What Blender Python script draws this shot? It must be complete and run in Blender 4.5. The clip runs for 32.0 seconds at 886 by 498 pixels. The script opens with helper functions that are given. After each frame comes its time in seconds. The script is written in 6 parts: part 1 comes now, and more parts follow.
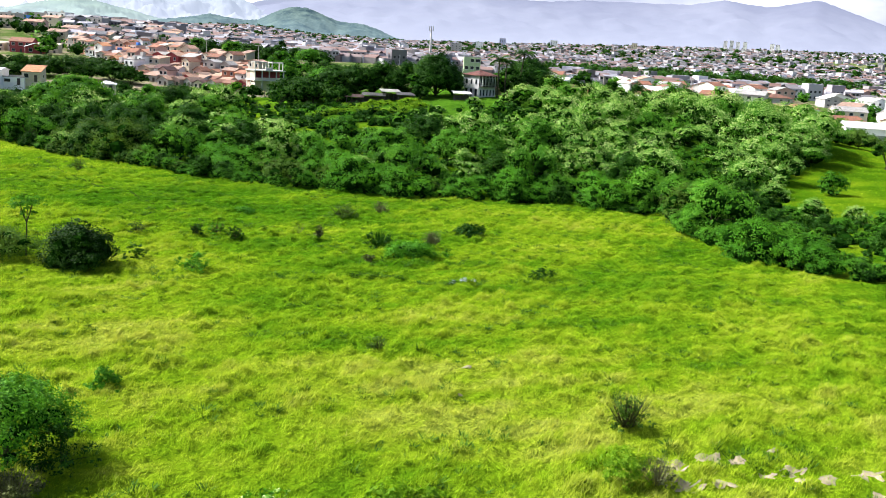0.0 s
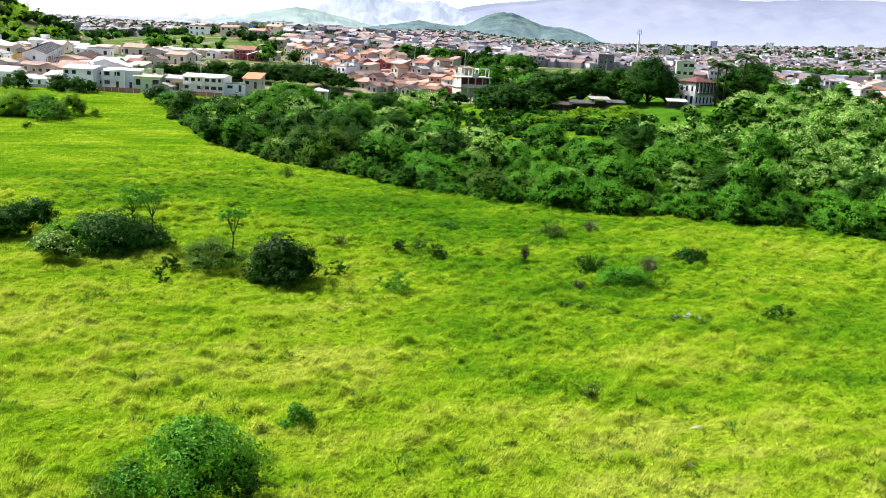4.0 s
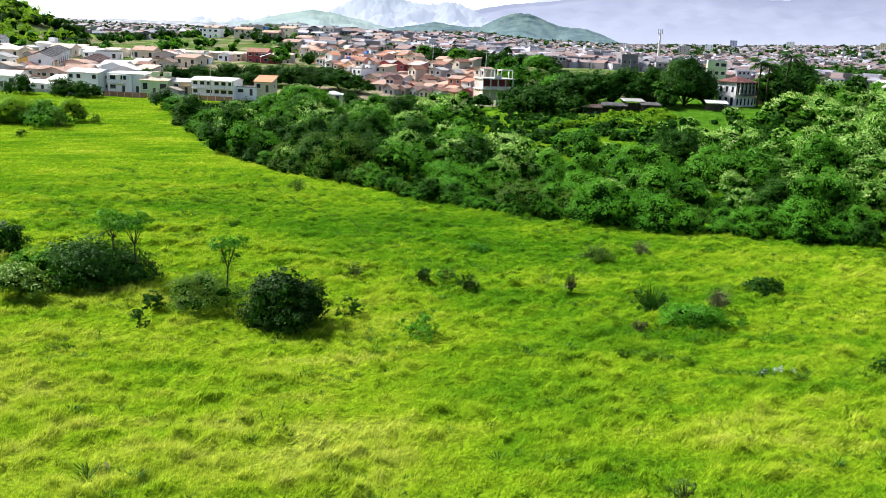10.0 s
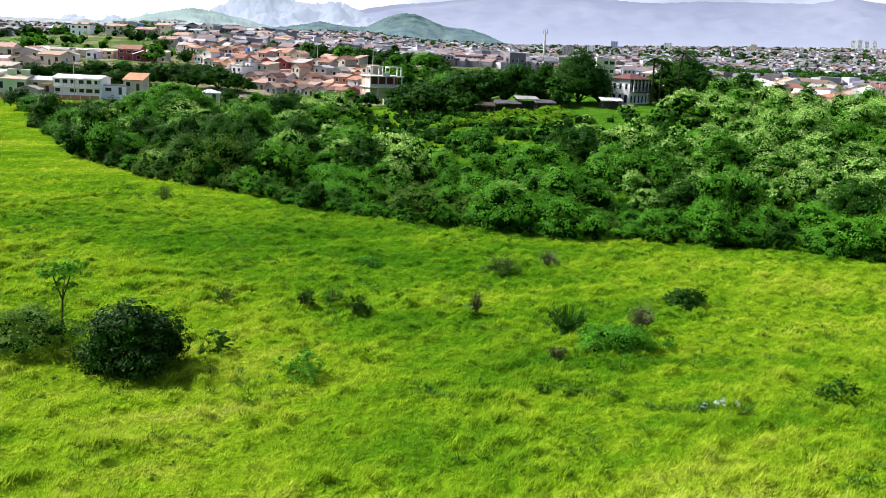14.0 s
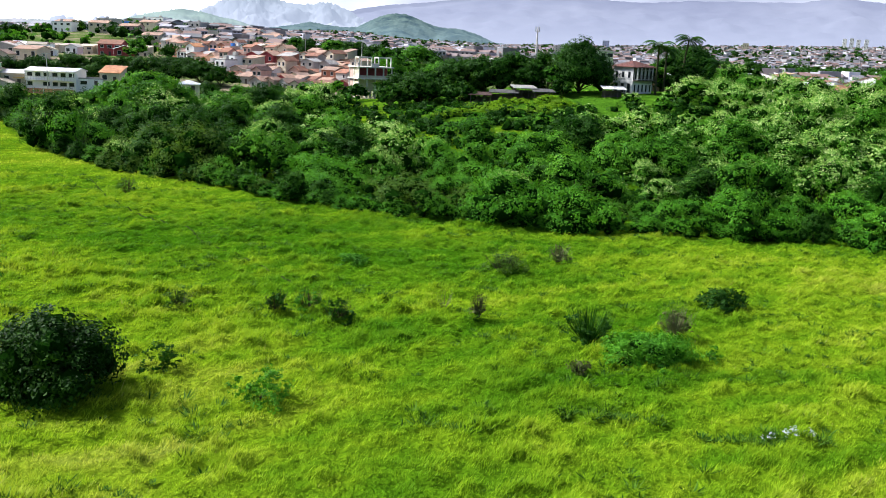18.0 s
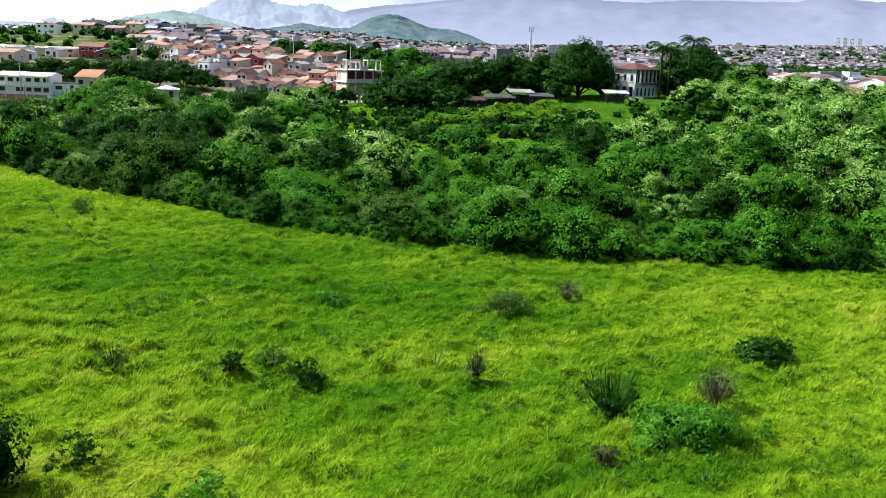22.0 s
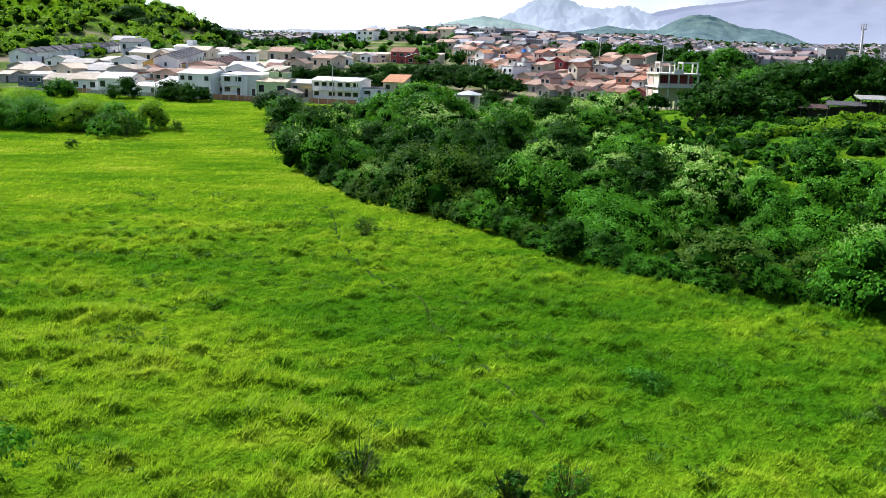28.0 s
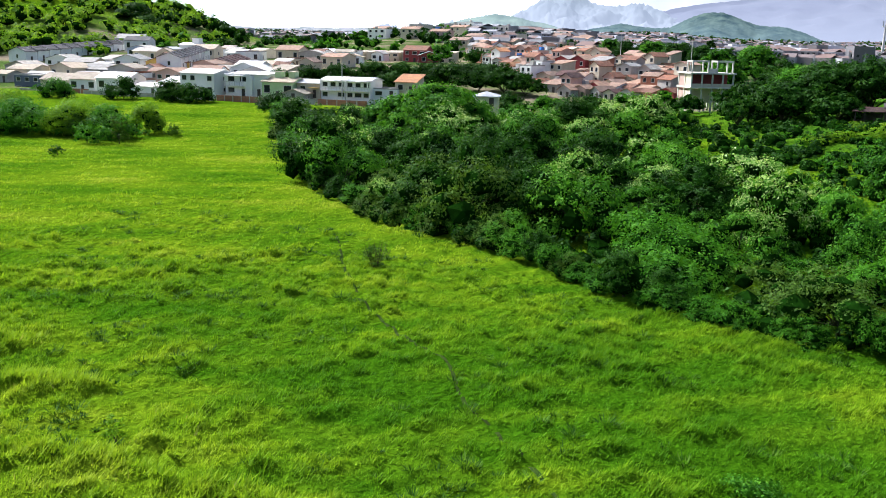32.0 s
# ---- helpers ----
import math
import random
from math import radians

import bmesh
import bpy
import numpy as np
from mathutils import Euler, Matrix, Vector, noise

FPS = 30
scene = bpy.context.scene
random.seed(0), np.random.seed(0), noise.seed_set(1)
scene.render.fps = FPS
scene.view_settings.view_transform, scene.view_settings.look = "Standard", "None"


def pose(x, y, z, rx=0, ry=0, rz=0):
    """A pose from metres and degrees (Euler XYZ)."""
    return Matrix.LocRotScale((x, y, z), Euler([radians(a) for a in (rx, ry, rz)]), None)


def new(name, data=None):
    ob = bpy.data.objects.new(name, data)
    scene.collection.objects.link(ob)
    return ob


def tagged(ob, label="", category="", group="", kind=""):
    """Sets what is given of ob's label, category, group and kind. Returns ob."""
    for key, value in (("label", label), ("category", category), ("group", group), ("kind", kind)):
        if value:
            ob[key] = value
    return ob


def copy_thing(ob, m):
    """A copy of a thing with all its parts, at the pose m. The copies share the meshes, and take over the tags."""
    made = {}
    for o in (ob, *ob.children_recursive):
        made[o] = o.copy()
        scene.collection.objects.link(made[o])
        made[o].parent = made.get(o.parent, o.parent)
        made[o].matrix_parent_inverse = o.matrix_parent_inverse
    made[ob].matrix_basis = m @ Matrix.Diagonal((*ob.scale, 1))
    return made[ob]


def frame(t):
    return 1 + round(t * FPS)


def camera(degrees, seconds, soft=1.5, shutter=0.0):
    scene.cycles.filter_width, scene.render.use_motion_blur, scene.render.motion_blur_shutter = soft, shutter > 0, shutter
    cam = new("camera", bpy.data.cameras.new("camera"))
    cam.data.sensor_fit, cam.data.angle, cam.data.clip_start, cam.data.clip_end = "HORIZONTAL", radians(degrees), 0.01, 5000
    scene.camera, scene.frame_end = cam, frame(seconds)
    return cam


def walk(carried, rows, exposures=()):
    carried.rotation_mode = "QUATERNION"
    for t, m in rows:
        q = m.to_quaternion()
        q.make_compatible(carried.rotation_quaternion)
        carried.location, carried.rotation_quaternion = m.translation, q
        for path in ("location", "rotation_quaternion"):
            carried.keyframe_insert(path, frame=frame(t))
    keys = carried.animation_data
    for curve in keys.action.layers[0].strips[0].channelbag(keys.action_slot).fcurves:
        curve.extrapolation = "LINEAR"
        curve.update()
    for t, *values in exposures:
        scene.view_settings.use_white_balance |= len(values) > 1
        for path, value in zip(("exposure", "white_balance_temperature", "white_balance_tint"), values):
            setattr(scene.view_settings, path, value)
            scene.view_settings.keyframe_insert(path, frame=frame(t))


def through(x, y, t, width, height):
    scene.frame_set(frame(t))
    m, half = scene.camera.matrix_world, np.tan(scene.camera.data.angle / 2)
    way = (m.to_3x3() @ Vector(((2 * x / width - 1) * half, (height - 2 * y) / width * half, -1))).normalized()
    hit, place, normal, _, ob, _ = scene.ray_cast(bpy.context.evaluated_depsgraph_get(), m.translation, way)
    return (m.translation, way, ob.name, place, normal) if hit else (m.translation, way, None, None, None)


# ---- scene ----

def aim(x, y, z, yaw, pitch, roll):
    """Camera pose: yaw to the left of +y, pitch up, roll."""
    return pose(x, y, z, 0, 0, yaw) @ pose(0, 0, 0, 90 + pitch) @ pose(0, 0, 0, 0, 0, roll)


ROWS = [
    (0, aim(0.07, -0.00, 22.49, -7.44, -12.43, 3.50)),
    (0.5, aim(0.03, 0.88, 22.59, -4.90, -12.54, 3.47)),
    (1, aim(-0.01, 1.82, 22.68, -2.32, -12.64, 3.35)),
    (1.5, aim(-0.13, 2.72, 22.78, 0.12, -12.72, 3.25)),
    (2, aim(-0.28, 3.67, 22.82, 2.35, -12.81, 3.10)),
    (2.5, aim(-0.45, 4.65, 22.83, 3.28, -12.84, 3.02)),
    (3, aim(-0.67, 5.57, 22.85, 3.90, -12.83, 2.99)),
    (3.5, aim(-0.86, 6.51, 22.82, 4.56, -12.83, 2.94)),
    (4, aim(-1.09, 7.48, 22.73, 5.09, -12.85, 2.89)),
    (4.5, aim(-1.23, 8.53, 22.64, 5.51, -12.87, 2.79)),
    (6.5, aim(-2.19, 12.96, 22.45, 5.82, -12.79, 2.74)),
    (7, aim(-2.46, 14.19, 22.42, 5.89, -12.79, 2.68)),
    (7.5, aim(-2.71, 15.44, 22.43, 5.94, -12.79, 2.62)),
    (8, aim(-2.97, 16.67, 22.42, 6.01, -12.78, 2.60)),
    (8.5, aim(-3.21, 17.92, 22.40, 6.05, -12.80, 2.53)),
    (9, aim(-3.44, 19.14, 22.34, 6.07, -12.77, 2.55)),
    (9.5, aim(-3.67, 20.38, 22.26, 6.11, -12.79, 2.48)),
    (10, aim(-3.89, 21.68, 22.11, 6.15, -12.79, 2.47)),
    (10.5, aim(-4.08, 23.05, 22.02, 5.07, -12.76, 2.48)),
    (11, aim(-4.25, 24.42, 21.87, 2.86, -12.65, 2.55)),
    (11.5, aim(-4.38, 25.78, 21.83, 1.59, -12.60, 2.64)),
    (12, aim(-4.46, 27.16, 21.81, 0.76, -12.56, 2.65)),
    (12.5, aim(-4.49, 28.51, 21.70, 0.06, -12.53, 2.70)),
    (13, aim(-4.56, 29.92, 21.46, -0.46, -12.50, 2.68)),
    (13.5, aim(-4.63, 31.34, 21.21, -0.77, -12.47, 2.73)),
    (14, aim(-4.68, 32.72, 20.95, -0.82, -12.46, 2.70)),
    (14.5, aim(-4.70, 34.09, 20.62, -0.90, -12.44, 2.67)),
    (16.5, aim(-4.68, 39.71, 18.66, -1.13, -12.40, 2.57)),
    (17, aim(-4.70, 41.13, 18.17, -1.19, -12.35, 2.56)),
    (17.5, aim(-4.74, 42.57, 17.94, -1.26, -12.38, 2.53)),
    (18, aim(-4.75, 43.97, 17.97, -1.32, -12.37, 2.48)),
    (18.5, aim(-4.76, 45.34, 18.09, -1.39, -12.33, 2.48)),
    (19, aim(-4.77, 46.60, 18.22, -1.45, -12.33, 2.45)),
    (19.5, aim(-4.79, 47.90, 18.33, -1.49, -12.30, 2.40)),
    (20, aim(-4.77, 49.18, 18.42, -1.54, -12.33, 2.35)),
    (20.5, aim(-4.70, 50.57, 18.44, -1.58, -12.31, 2.35)),
    (21, aim(-4.62, 51.95, 18.39, -1.63, -12.31, 2.35)),
    (21.5, aim(-4.57, 53.38, 18.31, -1.68, -12.33, 2.26)),
    (22, aim(-4.41, 54.84, 18.29, -1.71, -12.32, 2.25)),
    (22.5, aim(-4.29, 56.33, 18.21, -1.72, -12.31, 2.21)),
    (23, aim(-4.25, 57.78, 18.17, -1.76, -12.32, 2.17)),
    (23.5, aim(-4.25, 59.19, 18.21, -0.74, -12.37, 2.04)),
    (24, aim(-4.32, 60.50, 18.16, 1.63, -12.40, 1.96)),
    (24.5, aim(-4.51, 61.76, 18.08, 5.00, -12.47, 1.82)),
    (25, aim(-4.82, 62.99, 18.05, 9.21, -12.55, 1.75)),
    (25.5, aim(-5.21, 64.19, 18.00, 12.38, -12.61, 1.66)),
    (26, aim(-5.67, 65.42, 17.96, 14.15, -12.62, 1.55)),
    (26.5, aim(-6.12, 66.73, 17.94, 15.11, -12.64, 1.40)),
    (28.5, aim(-8.11, 71.91, 18.02, 17.14, -12.73, 1.37)),
    (29, aim(-8.70, 73.26, 18.04, 17.23, -12.74, 1.30)),
    (29.5, aim(-9.33, 74.65, 18.02, 17.30, -12.74, 1.34)),
    (30, aim(-9.99, 76.12, 17.99, 17.35, -12.75, 1.33)),
    (30.5, aim(-10.65, 77.70, 17.95, 17.41, -12.76, 1.34)),
    (31, aim(-11.24, 79.43, 17.88, 17.47, -12.79, 1.35)),
    (31.5, aim(-11.85, 81.18, 17.81, 17.52, -12.79, 1.38)),
    (32, aim(-12.52, 83.02, 17.81, 17.60, -12.83, 1.33)),
]
EXPOSURES = [(0.0, 1.34, 6050, 12), (4.0, 1.46, 6050, 12), (9.0, 1.38, 6000, 12), (13.0, 1.22, 5950, 12), (17.0, 1.11, 5850, 12), (22.0, 1.07, 5750, 12), (26.0, 1.1, 5700, 11), (32.0, 1.08, 5700, 11)]
cam = camera(51.63, 32.0, soft=0.8)
walk(cam, ROWS, EXPOSURES)

# ---- world and sun ----
SUN_DIR = Vector((-0.67, 0.25, 0.70)).normalized()
world = bpy.data.worlds.new("sky")
scene.world = world
world.use_nodes = True
wt = world.node_tree
sky = wt.nodes.new("ShaderNodeTexSky")
sky.sky_type = "NISHITA"
sky.sun_disc = False
sky.sun_elevation = math.asin(SUN_DIR.z)
sky.sun_rotation = math.atan2(SUN_DIR.x, SUN_DIR.y)
sky.air_density, sky.dust_density, sky.ozone_density = 0.7, 5.0, 0.3
wt.nodes["Background"].inputs["Strength"].default_value = 0.1
wt.links.new(sky.outputs[0], wt.nodes["Background"].inputs["Color"])
sun = new("sun", bpy.data.lights.new("sun", "SUN"))
sun.data.energy, sun.data.angle, sun.data.color = 4.0, radians(0.7), (1.0, 0.95, 0.86)
sun.rotation_mode = "QUATERNION"
sun.rotation_quaternion = SUN_DIR.to_track_quat("Z", "Y")

# ---- materials ----
def nodes_of(name):
    m = bpy.data.materials.new(name)
    m.use_nodes = True
    nt = m.node_tree
    return m, nt, nt.nodes["Principled BSDF"]


def ramp(nt, fac, stops):
    r = nt.nodes.new("ShaderNodeValToRGB")
    while len(r.color_ramp.elements) < len(stops):
        r.color_ramp.elements.new(0.5)
    for e, (at, c) in zip(r.color_ramp.elements, stops):
        e.position, e.color = at, (*c, 1)
    nt.links.new(fac, r.inputs[0])
    return r.outputs[0]


def noise_of(nt, scale, detail=4.0, rough=0.6, coord="Object", stretch=None):
    n = nt.nodes.new("ShaderNodeTexNoise")
    n.inputs["Scale"].default_value, n.inputs["Detail"].default_value, n.inputs["Roughness"].default_value = scale, detail, rough
    if coord == "World":
        g = nt.nodes.new("ShaderNodeNewGeometry").outputs["Position"]
    else:
        g = nt.nodes.new("ShaderNodeTexCoord").outputs[coord]
    if stretch:
        mp = nt.nodes.new("ShaderNodeMapping")
        mp.inputs["Scale"].default_value = stretch
        nt.links.new(g, mp.inputs[0])
        g = mp.outputs[0]
    nt.links.new(g, n.inputs["Vector"])
    return n.outputs[0]


def mixed(nt, fac, a, b, how="MIX"):
    m = nt.nodes.new("ShaderNodeMix")
    m.data_type, m.blend_type = "RGBA", how
    for sock, v in ((m.inputs[0], fac), (m.inputs[6], a), (m.inputs[7], b)):
        if isinstance(v, (int, float)):
            sock.default_value = v
        elif isinstance(v, tuple):
            sock.default_value = (*v, 1)
        else:
            nt.links.new(v, sock)
    return m.outputs[2]


def bumped(nt, bsdf, height, strength=0.5, dist=0.05):
    b = nt.nodes.new("ShaderNodeBump")
    b.inputs["Strength"].default_value, b.inputs["Distance"].default_value = strength, dist
    nt.links.new(height, b.inputs["Height"])
    nt.links.new(b.outputs[0], bsdf.inputs["Normal"])


def surface(name, col, rough=0.7, var=0.25, scale=1.5, dirt=None, metal=0.0, gloss=0.3):
    """A painted or built surface with grain and stains at two scales and a tone of its own for each object."""
    m, nt, b = nodes_of(name)
    dark = tuple(c * (1 - var) for c in col)
    light = tuple(min(0.95, c * (1 + var * 0.6)) for c in col)
    c = ramp(nt, noise_of(nt, scale, 5), [(0.3, dark), (0.65, light)])
    if dirt:
        f = ramp(nt, noise_of(nt, scale * 0.35, 6, 0.7, stretch=(1, 1, 0.35)), [(0.52, (0, 0, 0)), (0.75, (1, 1, 1))])
        c = mixed(nt, f, c, dirt)
    info = nt.nodes.new("ShaderNodeObjectInfo").outputs["Random"]
    tone = ramp(nt, info, [(0, (0.82, 0.82, 0.82)), (1, (1.08, 1.06, 1.03))])
    c = mixed(nt, 1.0, c, tone, "MULTIPLY")
    nt.links.new(c, b.inputs["Base Color"])
    b.inputs["Roughness"].default_value, b.inputs["Metallic"].default_value = rough, metal
    b.inputs["Specular IOR Level"].default_value = gloss
    bumped(nt, b, noise_of(nt, scale * 8, 3), 0.25, 0.02)
    return m


def leaf_material(name, stops, through=0.3, patch=0.12):
    """Leaves: a tone for each leaf, patches of tone over the crown, light shining through."""
    m, nt, b = nodes_of(name)
    isl = nt.nodes.new("ShaderNodeNewGeometry").outputs["Random Per Island"]
    big = noise_of(nt, patch, 3, 0.6, "World")
    f = nt.nodes.new("ShaderNodeMath")
    f.operation = "MULTIPLY_ADD"
    nt.links.new(isl, f.inputs[0])
    f.inputs[1].default_value = 0.6
    g = nt.nodes.new("ShaderNodeMath")
    g.operation = "MULTIPLY_ADD"
    nt.links.new(big, g.inputs[0])
    g.inputs[1].default_value, g.inputs[2].default_value = 1.3, -0.48
    nt.links.new(g.outputs[0], f.inputs[2])
    n = len(stops) - 1
    c = ramp(nt, f.outputs[0], [(0.1 + 0.8 * i / n, s) for i, s in enumerate(stops)])
    nt.links.new(c, b.inputs["Base Color"])
    b.inputs["Roughness"].default_value = 0.55
    b.inputs["Specular IOR Level"].default_value = 0.05
    t = nt.nodes.new("ShaderNodeBsdfTranslucent")
    nt.links.new(mixed(nt, 1.0, c, (1.3, 1.25, 0.6), "MULTIPLY"), t.inputs[0])
    mx = nt.nodes.new("ShaderNodeMixShader")
    mx.inputs[0].default_value = through
    nt.links.new(b.outputs[0], mx.inputs[1])
    nt.links.new(t.outputs[0], mx.inputs[2])
    nt.links.new(mx.outputs[0], nt.nodes["Material Output"].inputs[0])
    return m


LEAF_MID = leaf_material("leaf_mid", [(0.019, 0.078, 0.004), (0.042, 0.15, 0.007), (0.085, 0.245, 0.012), (0.14, 0.33, 0.026)])
LEAF_DARK = leaf_material("leaf_dark", [(0.008, 0.034, 0.003), (0.02, 0.07, 0.005), (0.045, 0.125, 0.008)], through=0.22)
LEAF_CREEPER = leaf_material("leaf_creeper", [(0.028, 0.11, 0.005), (0.065, 0.21, 0.009), (0.12, 0.32, 0.017)], patch=0.2)
LEAF_BRIGHT = leaf_material("leaf_bright", [(0.075, 0.17, 0.006), (0.14, 0.275, 0.01), (0.22, 0.37, 0.02)], through=0.46)
LEAF_OLIVE = leaf_material("leaf_olive", [(0.032, 0.078, 0.008), (0.065, 0.135, 0.014), (0.12, 0.21, 0.03)])
LEAF_PALE = leaf_material("leaf_pale_blossom", [(0.14, 0.3, 0.04), (0.28, 0.46, 0.1), (0.58, 0.68, 0.32)])
LEAF_DRY = leaf_material("leaf_dry", [(0.04, 0.055, 0.015), (0.085, 0.105, 0.03), (0.15, 0.17, 0.06)], through=0.15)
LEAF_DEEP = leaf_material("leaf_deep_green", [(0.005, 0.019, 0.002), (0.012, 0.042, 0.003), (0.032, 0.085, 0.006)], through=0.12)
# near-black green, painted in for the shade deep inside crowns
CROWN_SHADE = surface("crown_shade", (0.006, 0.024, 0.002), 0.95, 0.5, 1.6, gloss=0.0)
BARK = surface("bark", (0.05, 0.055, 0.026), 0.9, 0.4, 3.0, gloss=0.05)
DEADWOOD = surface("dead_wood", (0.12, 0.12, 0.065), 0.9, 0.3, 3.0, gloss=0.05)
WHITE = surface("white_render", (0.88, 0.88, 0.87), 0.7, 0.05, 0.5, (0.72, 0.7, 0.67))
CREAM = surface("cream_render", (0.62, 0.55, 0.42), 0.75, 0.15, 0.5, (0.5, 0.43, 0.33))
GREY = surface("grey_cement", (0.4, 0.39, 0.37), 0.85, 0.2, 0.5, (0.28, 0.27, 0.26))
PINK = surface("pink_render", (0.5, 0.35, 0.3), 0.75, 0.15, 0.5, (0.42, 0.3, 0.25))
REDWALL = surface("dark_red_render", (0.3, 0.055, 0.06), 0.75, 0.2, 0.5, (0.22, 0.06, 0.06))
YELLOW = surface("yellow_render", (0.62, 0.42, 0.1), 0.75, 0.15, 0.5)
LILAC = surface("lilac_render", (0.5, 0.52, 0.72), 0.75, 0.1, 0.5)
GREENWALL = surface("pale_green_render", (0.42, 0.56, 0.32), 0.75, 0.12, 0.5, (0.34, 0.44, 0.28))
BLUEWALL = surface("slate_blue_render", (0.12, 0.15, 0.22), 0.75, 0.15, 0.5)
BRICK = surface("hollow_brick", (0.36, 0.16, 0.1), 0.85, 0.25, 1.2, (0.3, 0.22, 0.18))
CONCRETE = surface("raw_concrete", (0.55, 0.53, 0.48), 0.85, 0.15, 0.6, (0.4, 0.38, 0.34))
BLUEPAINT = surface("blue_paint", (0.05, 0.2, 0.6), 0.6, 0.1, 0.6)


def roof_material(name, col, dirt, wave=9.0):
    m, nt, b = nodes_of(name)
    c = ramp(nt, noise_of(nt, 0.7, 6, 0.7), [(0.35, dirt), (0.62, col)])
    info = nt.nodes.new("ShaderNodeObjectInfo").outputs["Random"]
    c = mixed(nt, 1.0, c, ramp(nt, info, [(0, (0.7, 0.72, 0.74)), (1, (1.15, 1.08, 1.0))]), "MULTIPLY")
    nt.links.new(c, b.inputs["Base Color"])
    b.inputs["Roughness"].default_value = 0.8
    b.inputs["Specular IOR Level"].default_value = 0.25
    w = nt.nodes.new("ShaderNodeTexWave")
    w.bands_direction = "X"
    w.inputs["Scale"].default_value = wave
    nt.links.new(nt.nodes.new("ShaderNodeTexCoord").outputs["Object"], w.inputs[0])
    bumped(nt, b, w.outputs[1], 0.6, 0.05)
    return m


TILE = roof_material("clay_tile_roof", (0.28, 0.125, 0.075), (0.15, 0.085, 0.06))
TILE_PALE = roof_material("pale_tile_roof", (0.38, 0.25, 0.18), (0.23, 0.16, 0.125))
ORANGE = roof_material("orange_tile_roof", (0.48, 0.24, 0.11), (0.34, 0.17, 0.09))
FIBRE = roof_material("fibre_cement_roof", (0.42, 0.41, 0.39), (0.28, 0.27, 0.25))
DARKROOF = roof_material("dark_tile_roof", (0.085, 0.085, 0.095), (0.05, 0.05, 0.055))
BROWNROOF = roof_material("dark_brown_roof", (0.1, 0.05, 0.045), (0.06, 0.035, 0.035))
TINROOF = roof_material("white_sheet_roof", (0.75, 0.76, 0.78), (0.55, 0.55, 0.55))
BEIGEROOF = roof_material("beige_roof", (0.48, 0.42, 0.33), (0.35, 0.3, 0.24))


def glass_material():
    m, nt, b = nodes_of("window_glass")
    b.inputs["Base Color"].default_value = (0.02, 0.025, 0.03, 1)
    b.inputs["Roughness"].default_value = 0.12
    return m


GLASS = glass_material()
FRAMEPAINT = surface("window_frame_paint", (0.6, 0.6, 0.58), 0.5, 0.1, 2.0)
DARKWOOD = surface("dark_door_wood", (0.06, 0.05, 0.045), 0.6, 0.3, 3.0)
STEEL = surface("painted_steel", (0.6, 0.58, 0.55), 0.5, 0.15, 2.0)
REDSTEEL = surface("red_steel", (0.5, 0.12, 0.08), 0.5, 0.15, 2.0)
CARPAINT = surface("red_car_paint", (0.5, 0.02, 0.02), 0.3, 0.1, 2.0)

# ---- shape of the land ----
def ss(a, b, v):
    t = np.clip((v - a) / (b - a), 0, 1)
    return t * t * (3 - 2 * t)


def wave_noise(x, y, scale, seed):
    """Smooth noise from a few crossed waves, about -1 to 1."""
    r = np.random.default_rng(seed)
    out = 0 * x
    for i in range(7):
        a = r.uniform(0, 2 * np.pi)
        f = r.uniform(0.6, 1.7) / scale
        out = out + np.sin((x * np.cos(a) + y * np.sin(a)) * 2 * np.pi * f + r.uniform(0, 6.28) + 0.8 * np.sin((x * np.sin(a) - y * np.cos(a)) * 4.1 * f))
    return out / 3.2


TRAIL = [(-46.5, 158), (-41.8, 148.8), (-36.5, 139.6), (-31.2, 133.4), (-27, 129.6), (-24.4, 124.8), (-22, 121.6), (-19.5, 118.4), (-17.1, 114.8), (-14.4, 111.1)]
BANKS = [[(-46, 109.5), (-44, 110.7), (-40.8, 112.3), (-37.1, 112.8), (-33.1, 112), (-29.6, 111.7), (-26.9, 111.6), (-24.7, 111.6)], [(-52, 116.2), (-49.9, 117.2), (-46.9, 118.8), (-42.6, 119.4)], [(-31, 106.5), (-28, 107.6), (-24, 107.4)]]


def trail_gap(x, y, line=TRAIL):
    """Distance to a winding line on the ground."""
    best = np.full(np.shape(x), 99.0)
    for (ax, ay), (bx, by) in zip(line, line[1:]):
        t = np.clip(((x - ax) * (bx - ax) + (y - ay) * (by - ay)) / ((bx - ax) ** 2 + (by - ay) ** 2), 0, 1)
        best = np.minimum(best, np.hypot(x - ax - t * (bx - ax), y - ay - t * (by - ay)))
    return best


def tall_share(x, y):
    """How tall the grass stands: 0 cropped, 1 in the high tussocks."""
    x, y = np.asarray(x, float), np.asarray(y, float)
    n = 0.55 * wave_noise(x, y * 1.5, 8.0, 3) + 0.75 * wave_noise(x, y * 1.25, 2.9, 4) + 0.35 * wave_noise(x, y, 24, 5)
    out = np.clip(0.36 + 0.42 * n, 0, 1) ** 1.4
    # low banks: tall, paler grass put in for their sunlit crests
    for line in BANKS:
        out = out + 0.8 * np.exp(-(trail_gap(x, y, line) / 0.7) ** 2)
    return np.minimum(out, 1.1)


